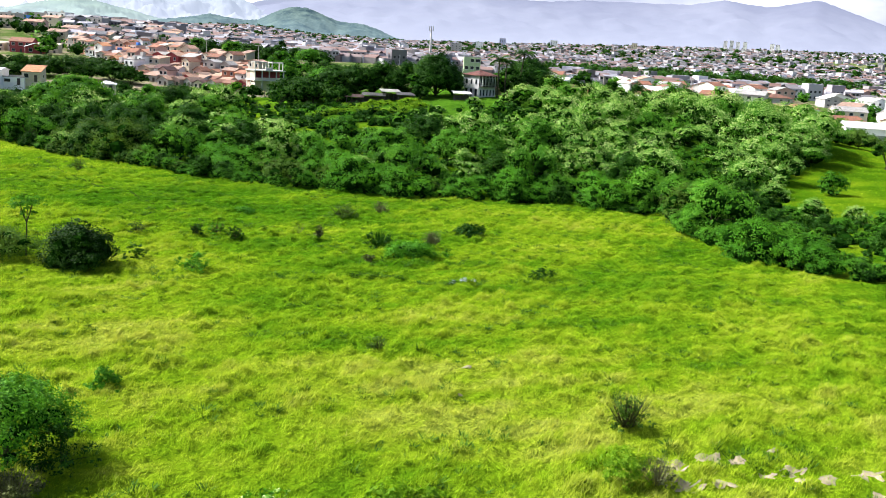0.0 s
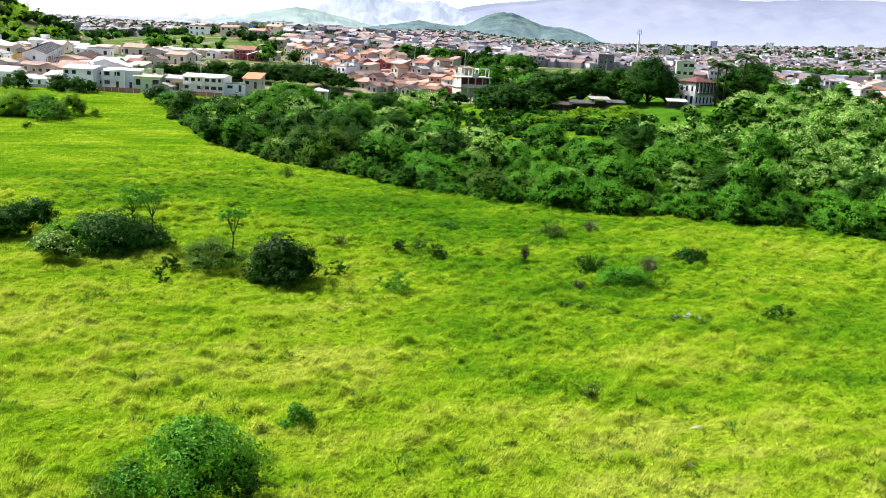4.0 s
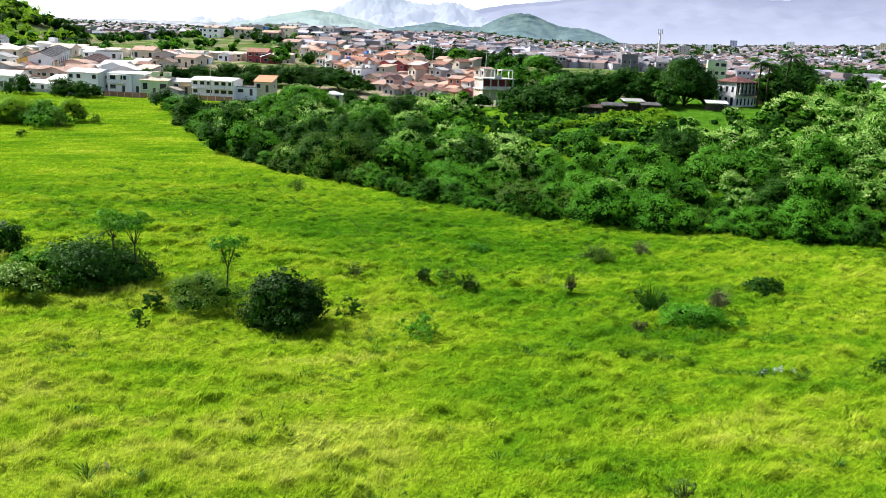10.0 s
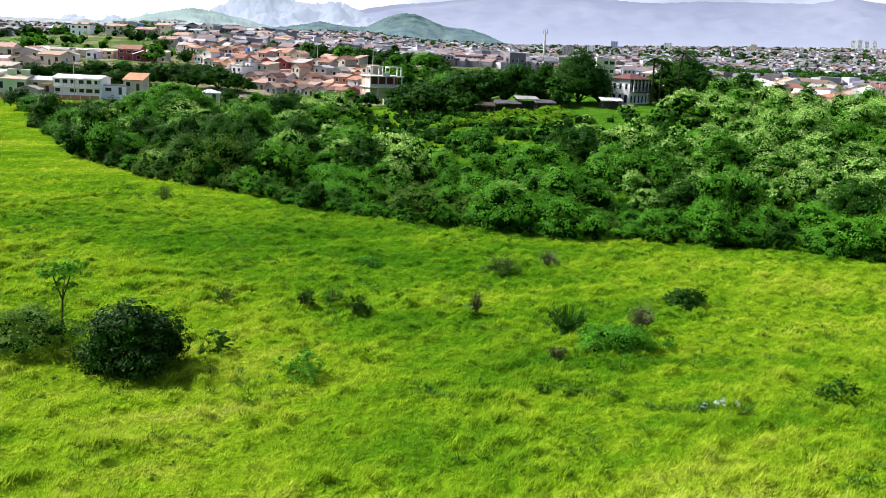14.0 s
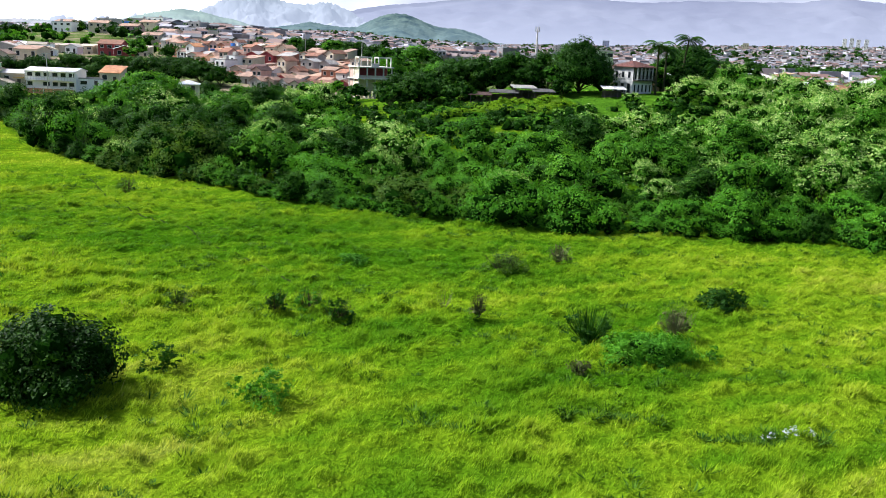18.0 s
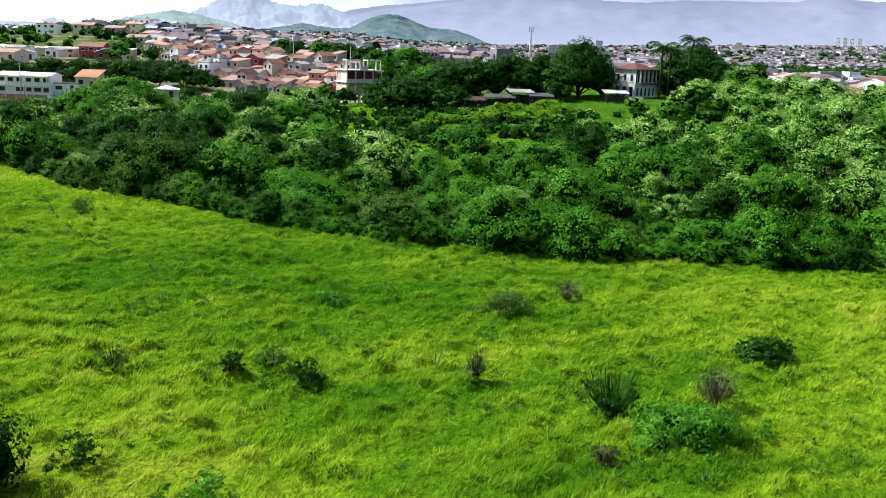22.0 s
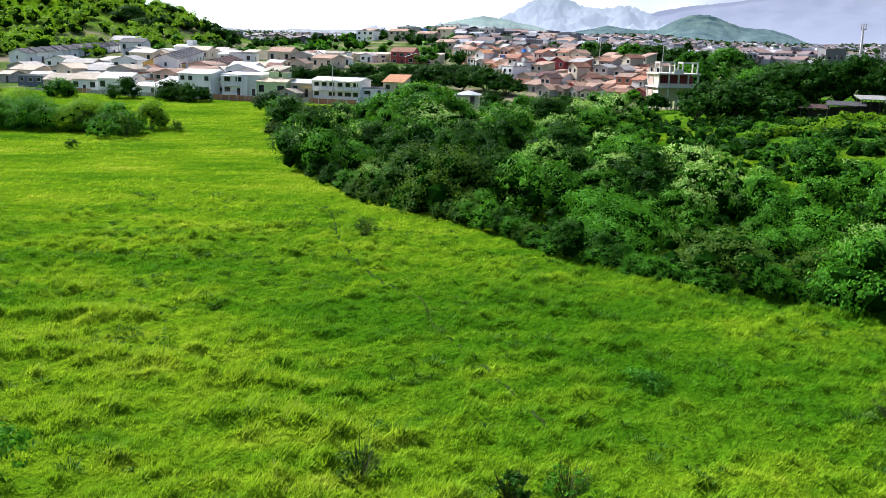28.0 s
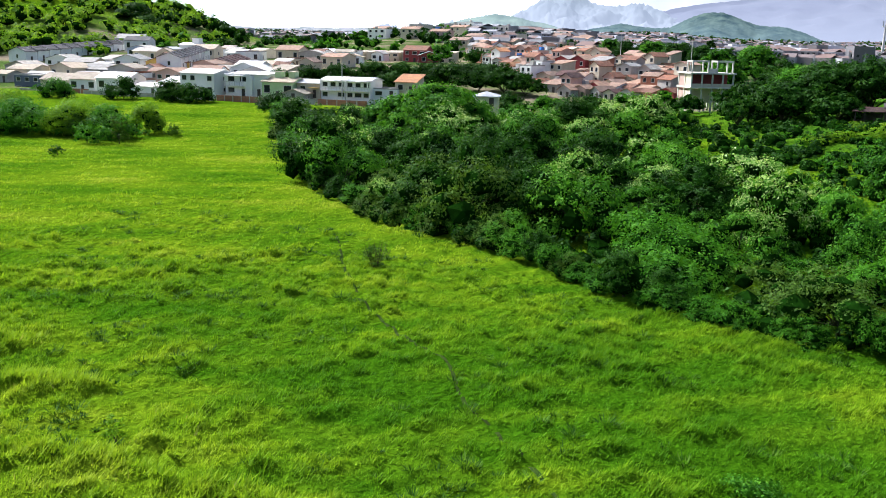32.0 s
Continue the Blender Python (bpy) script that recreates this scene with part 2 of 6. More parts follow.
def dry_and_lit_share(x, y):
    """How yellow the grass is: 0 lush green, 1 seeding straw; also carries painted sun-side brightness."""
    x, y = np.asarray(x, float), np.asarray(y, float)
    d = 0.36 + 0.2 * wave_noise(x, y * 1.5, 27, 8) + 0.15 * wave_noise(x, y * 1.4, 7, 9) + 0.05 * wave_noise(x, y * 1.2, 2.2, 10)
    d = d + 0.3 * np.exp(-(((x - 27) / 24) ** 2 + ((y - 117) / 15) ** 2)) + 0.34 * np.exp(-(((x - 12) / 26) ** 2 + ((y - 54) / 16) ** 2))
    # left zones raised to put sun-side brightness into the colour; middle patch lowered
    d = d + 0.16 * (1 - ss(62, 112, y)) + 0.15 * ss(120, 165, y) * (1 - ss(-40, -20, x)) + 0.27 * (1 - ss(-26, 0, x)) * ss(40, 70, y) * (1 - ss(112, 130, y)) - 0.3 * np.exp(-(((x + 16) / 28) ** 2 + ((y - 122) / 17) ** 2))
    return np.clip(d, 0, 1)


def land(x, y):
    """Height of the ground; takes arrays."""
    x, y = np.asarray(x, float), np.asarray(y, float)
    hump = (0.48 * tall_share(x, y) + 0.15 * wave_noise(x, y, 2.0, 6)) * (1 - ss(150, 190, y)) * (1 - ss(75, 95, np.abs(x)))
    z = hump + 0.10 * np.sin(x * 0.31 + 0.4 * np.sin(y * 0.17)) * np.sin(y * 0.27 + 0.5) + 0.05 * np.sin(x * 0.9 + y * 0.7) * np.sin(y * 1.1 - x * 0.4)
    z = z + 2.0 * ss(190, 290, y) + 7.5 * ss(290, 420, y) * (1 - 0.5 * ss(40, 140, x))
    z = z + 12.5 * ss(430, 700, y) * np.exp(-(((x + 190) / 100) ** 2))
    z = z + 9.2 * ss(158, 240, y) * ss(-55, 38, x) * (1 - ss(85, 165, x + 0.25 * (y - 230))) * (1 - 0.85 * ss(262, 330, y))
    far = np.hypot(x, y)
    z = z + 20 * ss(800, 2700, far) + 38 * ss(900, 2800, far) * ss(-50, 1400, x)
    # green hill beyond the estate
    q = np.maximum(0, -x - 0.62 * (y - 70) + 22)
    z = z + 47 * (1 - np.exp(-q / 76)) * ss(390, 620, np.hypot(x + 8, y - 70)) * (1 - ss(800, 1300, y))
    return z


def mesh_object(name, verts, faces, mats, parent=None, label="", mat_index=None, smooth=False, shares=None):
    me = bpy.data.meshes.new(name)
    verts = np.asarray(verts, np.float32)
    faces = np.asarray(faces, np.int32)
    k = faces.shape[1]
    me.vertices.add(len(verts))
    me.vertices.foreach_set("co", verts.ravel())
    me.loops.add(faces.size)
    me.loops.foreach_set("vertex_index", faces.ravel())
    me.polygons.add(len(faces))
    me.polygons.foreach_set("loop_start", np.arange(0, faces.size, k, dtype=np.int32))
    for m in mats:
        me.materials.append(m)
    if mat_index is not None:
        me.polygons.foreach_set("material_index", np.asarray(mat_index, np.int32))
    me.polygons.foreach_set("use_smooth", np.full(len(faces), smooth))
    for key, values in (shares or {}).items():
        me.attributes.new(key, "FLOAT", "POINT").data.foreach_set("value", np.asarray(values, np.float32).ravel())
    me.update(calc_edges=True)
    ob = new(name, me)
    if parent:
        ob.parent = parent
    if label:
        ob["label"] = label
    return ob


def axis_steps(spans):
    out = []
    for a, b, step in spans:
        out += list(np.arange(a, b, step))
    return np.array(out + [spans[-1][1]])


def sward_colour(nt, each=None):
    """Grass colour: yellow where it seeds, also lightened for sun-side brightness, lush green elsewhere, paler on the
    tall tussocks, mottled at two scales.
    """
    def share(key):
        a = nt.nodes.new("ShaderNodeAttribute")
        a.attribute_name = key
        return a.outputs["Fac"]

    def plus(a, k, b):
        f = nt.nodes.new("ShaderNodeMath")
        f.operation = "MULTIPLY_ADD"
        nt.links.new(a, f.inputs[0])
        f.inputs[1].default_value = k
        if isinstance(b, float):
            f.inputs[2].default_value = b
        else:
            nt.links.new(b, f.inputs[2])
        return f.outputs[0]

    d = plus(noise_of(nt, 0.9, 5, 0.7, "World"), 0.3, share("dry"))
    d = plus(share("tall"), 0.12, d)
    d = plus(each, 0.12, d) if each else d
    d = plus(d, 1.0, -0.27)
    c = ramp(nt, d, [(0.0, (0.055, 0.15, 0.004)), (0.28, (0.1, 0.205, 0.006)), (0.55, (0.17, 0.275, 0.009)), (0.8, (0.24, 0.32, 0.022)), (1.0, (0.3, 0.34, 0.06))])
    return mixed(nt, 1.0, c, ramp(nt, noise_of(nt, 2.6, 5, 0.7, "World"), [(0.3, (0.62, 0.68, 0.62)), (0.7, (1.25, 1.2, 1.12))]), "MULTIPLY")


def ground_material():
    m, nt, b = nodes_of("meadow_ground")
    mid = noise_of(nt, 0.4, 5, 0.65, "World")
    # ground darker than the blades: shade between them put into the colour
    c = mixed(nt, 1.0, sward_colour(nt), (0.75, 0.78, 0.6), "MULTIPLY")
    geo = nt.nodes.new("ShaderNodeNewGeometry")
    sep = nt.nodes.new("ShaderNodeSeparateXYZ")
    nt.links.new(geo.outputs["Position"], sep.inputs[0])
    # mown lawn on the hill; its shade is put in as a darker green
    lawn = nt.nodes.new("ShaderNodeMapRange")
    lawn.inputs[1].default_value, lawn.inputs[2].default_value = 3.5, 6.0
    nt.links.new(sep.outputs[2], lawn.inputs[0])
    front = nt.nodes.new("ShaderNodeMapRange")
    front.inputs[1].default_value, front.inputs[2].default_value = 300, 285
    nt.links.new(sep.outputs[1], front.inputs[0])
    on_hill = nt.nodes.new("ShaderNodeMath")
    on_hill.operation = "MULTIPLY"
    nt.links.new(lawn.outputs[0], on_hill.inputs[0])
    nt.links.new(front.outputs[0], on_hill.inputs[1])
    c = mixed(nt, on_hill.outputs[0], c, ramp(nt, mid, [(0.3, (0.035, 0.1, 0.006)), (0.65, (0.07, 0.17, 0.01))]))
    # trodden earth and gardens under the town
    mr = nt.nodes.new("ShaderNodeMapRange")
    mr.inputs[1].default_value, mr.inputs[2].default_value = 284, 300
    nt.links.new(sep.outputs[1], mr.inputs[0])
    mr2 = nt.nodes.new("ShaderNodeMapRange")
    mr2.inputs[1].default_value, mr2.inputs[2].default_value = -330, -290
    nt.links.new(sep.outputs[0], mr2.inputs[0])
    both = nt.nodes.new("ShaderNodeMath")
    both.operation = "MULTIPLY"
    nt.links.new(mr.outputs[0], both.inputs[0])
    nt.links.new(mr2.outputs[0], both.inputs[1])
    earth = ramp(nt, noise_of(nt, 0.06, 5, 0.65, "World"), [(0.34, (0.05, 0.1, 0.02)), (0.5, (0.09, 0.13, 0.035)), (0.62, (0.24, 0.2, 0.14))])
    c = mixed(nt, both.outputs[0], c, earth)
    nt.links.new(c, b.inputs["Base Color"])
    b.inputs["Roughness"].default_value = 0.95
    b.inputs["Specular IOR Level"].default_value = 0.0
    tussock = noise_of(nt, 1.3, 5, 0.6, "World")
    grain = noise_of(nt, 3.0, 6, 0.7, "World")
    both_h = nt.nodes.new("ShaderNodeMath")
    both_h.operation = "MULTIPLY_ADD"
    nt.links.new(tussock, both_h.inputs[0])
    both_h.inputs[1].default_value = 5.0
    nt.links.new(grain, both_h.inputs[2])
    bumped(nt, b, both_h.outputs[0], 1.0, 0.22)
    return m


GROUND = ground_material()
gx = axis_steps([(-4800, -1000, 200), (-1000, -300, 35), (-300, -110, 6), (-110, -64, 2.0), (-64, 54, 0.6), (54, 110, 2.0), (110, 300, 8), (300, 1000, 50), (1000, 4800, 200)])
gy = axis_steps([(-900, -100, 80), (-100, 10, 10), (10, 36, 2.0), (36, 126, 0.6), (126, 150, 1.0), (150, 260, 2.0), (260, 460, 6), (460, 1200, 25), (1200, 4800, 150)])
XX, YY = np.meshgrid(gx, gy)
nx, ny = len(gx), len(gy)
quad = (np.arange(ny - 1)[:, None] * nx + np.arange(nx - 1)[None, :]).ravel()
ground = mesh_object("ground", np.stack([XX.ravel(), YY.ravel(), land(XX, YY).ravel()], 1),
                     np.stack([quad, quad + 1, quad + nx + 1, quad + nx], 1), [GROUND], smooth=True, shares={"dry": dry_and_lit_share(XX, YY), "tall": tall_share(XX, YY)})
tagged(ground, "bright green meadow ground rising to wooded hills", "ground", kind="structure")

# edge of the wood, from the estate round to the near thicket
EDGE = [(-92, 231), (-76, 205), (-62, 183), (-47, 167), (-31, 157), (-19, 145), (-8, 140), (7, 137), (21, 135), (38, 133), (48, 128), (47, 112), (49, 98), (58, 91), (78, 86), (110, 84)]


def in_wood(x, y):
    """True where the thicket covers the ground."""
    x, y = np.asarray(x, float), np.asarray(y, float)
    poly = EDGE + [(110, 108), (92, 116), (72, 138), (80, 158), (112, 196), (118, 236), (66, 238), (60, 234), (52, 230), (44, 228), (36, 223), (28, 219), (19, 217), (12, 219), (8, 226), (2, 238), (-14, 240), (-30, 246), (-64, 250), (-84, 250)]
    px, py = np.array(poly).T
    inside = np.zeros(x.shape, bool)
    j = len(px) - 1
    for i in range(len(px)):
        cut = ((py[i] > y) != (py[j] > y)) & (x < (px[j] - px[i]) * (y - py[i]) / (py[j] - py[i] + 1e-12) + px[i])
        inside ^= cut
        j = i
    return inside

# ---- plants ----
def leaf_cloud(rng, centres, radii, per_m2, size, low=-0.55, loose=0.34, depth=0.22, fine=False):
    """Leaves in sprays on the skins of ellipsoids: vertices, triangles, and each triangle's height on its ellipsoid."""
    if fine:
        per_m2, size = per_m2 * 1.9, size * 0.86
    centres, radii = np.asarray(centres, float), np.asarray(radii, float)
    a, b, c = radii.T ** 1.6
    area = 4 * np.pi * ((a * b + a * c + b * c) / 3) ** (1 / 1.6)
    count = np.maximum(3, (area * per_m2 * (1 - low) / 2).astype(int))
    sprays = np.maximum(3, count // 16)
    first = np.concatenate([[0], np.cumsum(sprays)[:-1]])
    whose = np.repeat(np.arange(len(centres)), sprays)
    m = len(whose)
    sz = rng.uniform(low, 1, m)
    ang = rng.uniform(0, 2 * np.pi, m)
    ring = np.sqrt(1 - sz * sz)
    sd = np.stack([ring * np.cos(ang), ring * np.sin(ang), sz], 1)
    hub = centres[whose] + radii[whose] * sd * (1 - depth + 1.7 * depth * rng.random(m))[:, None]
    wide = radii[whose].mean(1) * rng.uniform(0.2, 0.36, m)
    who = np.repeat(np.arange(len(centres)), count)
    n = len(who)
    at_spray = first[who] + (rng.random(n) * sprays[who]).astype(int)
    off = rng.normal(size=(n, 3)) * (0.62, 0.62, 0.36)
    z = sz[at_spray] + 0.25 * off[:, 2]
    at = hub[at_spray] + off * wide[at_spray][:, None]
    nrm = 0.9 * sd[at_spray] + 0.4 * off + 0.7 * loose * rng.normal(size=(n, 3)) + (0, 0, 0.25)
    nrm /= np.linalg.norm(nrm, axis=1)[:, None]
    u = np.cross(nrm, rng.normal(size=(n, 3)))
    u /= np.linalg.norm(u, axis=1)[:, None] + 1e-9
    v = np.cross(nrm, u)
    ln = (np.asarray(size) * rng.uniform(0.5, 1.4, n))[:, None]
    p0, p2 = at - u * ln * 0.5, at + u * ln * 0.5 - nrm * ln * 0.12
    if fine:
        p1 = at + v * ln * 0.5 + nrm * ln * 0.1
        return np.stack([p0, p1, p2], 1).reshape(-1, 3), np.arange(3 * n).reshape(-1, 3), z
    p1, p3 = at + v * ln * 0.34 + nrm * ln * 0.1, at - v * ln * 0.34 + nrm * ln * 0.1
    verts = np.stack([p0, p1, p2, p3], 1).reshape(-1, 3)
    k = 4 * np.arange(n)[:, None]
    return verts, np.concatenate([k, k + 1, k + 2, k, k + 2, k + 3], 1).reshape(-1, 3), np.repeat(z, 2)


def ball():
    bm = bmesh.new()
    bmesh.ops.create_icosphere(bm, subdivisions=1, radius=1)
    bm.verts.ensure_lookup_table()
    out = np.array([v.co for v in bm.verts]), np.array([[v.index for v in f.verts] for f in bm.faces])
    bm.free()
    return out


BALL = ball()


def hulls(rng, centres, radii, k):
    """Small ragged cores; their near-black colour stands in for shade inside crowns."""
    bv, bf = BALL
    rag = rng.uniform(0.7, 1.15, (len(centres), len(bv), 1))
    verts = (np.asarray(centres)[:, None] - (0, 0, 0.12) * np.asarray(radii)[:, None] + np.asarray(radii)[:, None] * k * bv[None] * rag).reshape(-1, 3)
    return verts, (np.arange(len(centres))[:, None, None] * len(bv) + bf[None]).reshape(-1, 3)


def tube(points, radii, sides=6):
    """A tapered limb along points, in triangles."""
    pts = np.asarray(points, float)
    verts, faces = [], []
    for i, p in enumerate(pts):
        d = pts[min(i + 1, len(pts) - 1)] - pts[max(i - 1, 0)]
        d = d / (np.linalg.norm(d) + 1e-9)
        u = np.cross(d, (0.31, 0.95, 0.05))
        u /= np.linalg.norm(u) + 1e-9
        v = np.cross(d, u)
        for k in range(sides):
            a = 2 * np.pi * k / sides
            verts.append(p + radii[i] * (u * np.cos(a) + v * np.sin(a)))
    for i in range(len(pts) - 1):
        for k in range(sides):
            a, b = i * sides + k, i * sides + (k + 1) % sides
            faces += [(a, b, b + sides), (a, b + sides, a + sides)]
    return np.array(verts), np.array(faces)


def merge(pieces):
    vs, fs, off = [], [], 0
    for v, f in pieces:
        vs.append(v)
        fs.append(np.asarray(f) + off)
        off += len(v)
    return np.concatenate(vs), np.concatenate(fs)


def foliage(name, rng, centres, radii, per_m2, size, mat, parent=None, label="", tops=None, share=0.55, low=-0.55, inner=0.76, loose=0.34, depth=0.22, level=0.2, fine=False):
    v, f, z = leaf_cloud(rng, centres, radii, per_m2, size, low, loose, depth, fine)
    idx = np.zeros(len(f), int)
    if tops is not None:
        leaf = rng.random(len(f) // (1 if fine else 2)) < share
        idx[np.repeat(leaf, 1 if fine else 2) & (z > level)] = 2
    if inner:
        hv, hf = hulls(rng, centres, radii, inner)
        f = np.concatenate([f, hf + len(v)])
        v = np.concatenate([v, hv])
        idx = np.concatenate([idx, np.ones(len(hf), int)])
    return mesh_object(name, v, f, [mat, CROWN_SHADE, tops or mat], parent, label, idx)


def crown_blobs(rng, spread, base, h, blobs, flat, big=(0.13, 0.2), low=3):
    """Clumps that make a rounded, uneven crown between base and h."""
    cen, rad = [], []
    for i in range(blobs):
        a = rng.uniform(0, 2 * np.pi)
        k = np.sqrt(rng.random()) * 0.86
        top = base + (h - base) * (1.0 - 0.72 * k * k)
        r = spread * rng.uniform(*big)
        zc = rng.uniform(base + (h - base) * (0.18 if low > 2 else 0.05), max(base + 0.2 * h, top - r * flat * 0.6)) if i % low == 0 else top - r * flat
        cen.append((k * spread / 2 * np.cos(a), k * spread / 2 * np.sin(a), zc))
        rad.append((r * rng.uniform(0.85, 1.2), r * rng.uniform(0.85, 1.2), r * flat * rng.uniform(0.8, 1.25)))
    return np.array(cen), np.array(rad)


def limbs(rng, h, base, targets, thick=0.022):
    pieces = [tube([(0, 0, -0.4), (0.02 * h * rng.normal(), 0.02 * h * rng.normal(), base * 0.6), (0, 0, base)], [thick * 1.7 * h, thick * 1.2 * h, thick * h])]
    for c in targets:
        c = np.asarray(c)
        mid = np.array([c[0] * 0.4, c[1] * 0.4, base + (c[2] - base) * 0.55])
        pieces.append(tube([(0, 0, base * 0.85), mid, c], [thick * 0.75 * h, thick * 0.45 * h, thick * 0.18 * h], 5))
    return merge(pieces)


def plant(name, x, y, label, category, group="", z=None):
    root = new(name)
    root.location = (x, y, float(land(x, y)) if z is None else z)
    return tagged(root, label, category, group)


def broad_tree(x, y, h, spread, mat, label, trunk=0.3, seed=1, leaf=0.5, per=6.0, blobs=26, flat=0.7, tops=None, name="tree", group="", z=None, inner=0.74):
    """A tree with a forked trunk and a crown of many leafy clumps with gaps between them."""
    rng = np.random.default_rng(seed)
    root = plant(name, x, y, label, "tree", group, z)
    cen, rad = crown_blobs(rng, spread, h * trunk, h, blobs, flat)
    tv, tf = limbs(rng, h, h * trunk, cen[:10])
    mesh_object("trunk", tv, tf, [BARK], root, smooth=True)
    foliage("crown", rng, cen, rad, per, leaf, mat, root, tops=tops, inner=inner, fine=True)
    return root


def bush(x, y, w, h, mat, label, seed=1, leaf=0.28, per=16.0, blobs=12, tops=None, name="bush", group="", inner=0.7, share=0.5):
    """A bush leafy down to the ground, with its stems."""
    rng = np.random.default_rng(seed)
    root = plant(name, x, y, label, "bush", group)
    if w < 4:
        inner, per, blobs = 0.0, per * 1.5, blobs + 3
    else:
        inner *= 0.8
    cen, rad = crown_blobs(rng, w, 0.08 * h, h, blobs, min(1.0, 0.9 * h / w + 0.15), (0.16, 0.26), 2)
    tv, tf = limbs(rng, h, h * 0.12, cen[:6], 0.014)
    mesh_object("woody_stem", tv, tf, [BARK], root, smooth=True)
    foliage("leaves", rng, cen, rad, per, leaf, mat, root, tops=tops, inner=inner, low=-0.8, share=share, fine=True)
    return root


def blades(rng, n, spread, h, width, lean, root_spread=0.25):
    """Long narrow leaves or twigs that rise and spread from the ground, as bent triangle strips."""
    a = rng.uniform(0, 2 * np.pi, n)
    ln = h * rng.uniform(0.55, 1.05, n)
    out = spread * np.sqrt(rng.random(n))
    d = np.stack([np.cos(a), np.sin(a), np.zeros(n)], 1)
    p0 = d * (out * root_spread)[:, None]
    p1 = p0 + d * (out * 0.7 * lean)[:, None] + np.stack([0 * a, 0 * a, ln * 0.6], 1)
    p2 = p0 + d * (out * lean)[:, None] + np.stack([0 * a, 0 * a, ln], 1)
    side = np.cross(d, (0, 0, 1)) * 0.8 + rng.normal(size=(n, 3)) * 0.3
    side *= (width * rng.uniform(0.6, 1.3, n))[:, None]
    verts = np.stack([p0 - side, p0 + side, p1 - side * 0.8, p1 + side * 0.8, p2], 1).reshape(-1, 3)
    k = 5 * np.arange(n)[:, None]
    return verts, np.concatenate([k, k + 1, k + 3, k, k + 3, k + 2, k + 2, k + 3, k + 4], 1).reshape(-1, 3)


def twig_bush(x, y, w, h, mat, label, seed=1, n=160, leafy=None, name="twiggy_shrub", per=7.0, width=0.014):
    """A thin shrub: bare twigs with a few leaves."""
    rng = np.random.default_rng(seed)
    root = plant(name, x, y, label, "shrub")
    v, f = blades(rng, n, w * 0.5, h, width, 1.0)
    mesh_object("twig_tangle", v, f, [mat], root)
    if leafy:
        cen, rad = crown_blobs(rng, w, 0.02 * h, h * 0.92, 11, 0.8, (0.16, 0.26), 2)
        foliage("leaves", rng, cen, rad, per * 2.6, 0.17, leafy, root, inner=0.0, low=-0.8, depth=0.5)
    return root


def thin_tree(x, y, h, spread, mat, label, seed=1, n=7):
    """A slender bare stem with a few flat sprays of leaves at its head."""
    rng = np.random.default_rng(seed)
    root = plant("slender_tree", x, y, label, "tree", "slender trees in the meadow")
    bend = rng.normal(size=2) * 0.15
    knee = np.array([bend[0], bend[1], h * 0.6])
    pieces = [tube([(0, 0, -0.3), knee * 0.5, knee], [0.1, 0.08, 0.06])]
    cen, rad = [], []
    for i in range(n):
        a = 2 * np.pi * (i + rng.uniform(-0.3, 0.3)) / n
        r = spread * 0.5 * rng.uniform(0.25, 0.85)
        c = knee + (r * np.cos(a), r * np.sin(a), h * rng.uniform(0.1, 0.38))
        wide = spread * rng.uniform(0.22, 0.34)
        cen.append(c)
        rad.append((wide, wide, wide * 0.45))
        pieces.append(tube([knee * 0.95, knee * 0.5 + c * 0.5 - (0, 0, 0.1), c], [0.05, 0.035, 0.016], 5))
    tv, tf = merge(pieces)
    mesh_object("trunk", tv, tf, [BARK], root, smooth=True)
    foliage("crown", rng, cen, rad, 46, 0.19, mat, root, inner=0.0, low=-0.3, depth=0.4)
    return root


def palm(x, y, h, label, seed=1, fronds=26, length=3.0):
    """A palm: a tall ringed stem and drooping fronds of many leaflets."""
    rng = np.random.default_rng(seed)
    root = plant("palm_tree", x, y, label, "palm")
    top = np.array([0.4 * rng.normal(), 0.3 * rng.normal(), h - length * 0.35])
    pts = [np.array([top[0] * t * t, top[1] * t * t, -0.3 + (top[2] + 0.3) * t]) for t in np.linspace(0, 1, 9)]
    tv, tf = tube(pts, [0.26 - 0.012 * i + 0.02 * (i % 2) for i in range(9)], 8)
    mesh_object("trunk", tv, tf, [BARK], root, smooth=True)
    for i in range(fronds):
        a = 2 * np.pi * i / fronds + rng.uniform(-0.2, 0.2)
        rise = rng.uniform(-0.7, 1.2)
        d = np.array([np.cos(a), np.sin(a), 0])
        verts, faces = [], []
        spine = []
        for k in range(9):
            t = k / 8
            spine.append(top + d * length * t * (1 - 0.25 * t * max(0, 1 - rise)) + np.array([0, 0, length * (rise * t - (0.45 + 0.55 * rise) * t * t)]))
        side = np.cross(d, (0, 0, 1))
        for k in range(8):
            for s in (-1, 1):
                for q in (0.0, 0.33, 0.67):
                    p = spine[k] * (1 - q) + spine[k + 1] * q
                    ln = 0.34 * length * np.sin(np.pi * (k + q + 0.8) / 9.4)
                    tip = p + s * side * ln + d * ln * 0.4 - np.array([0, 0, ln * 0.45])
                    o = len(verts)
                    verts += [p, p + d * 0.15, tip]
                    faces.append((o, o + 1, o + 2))
        mesh_object("frond", verts, faces, [LEAF_DARK], root)
    return root

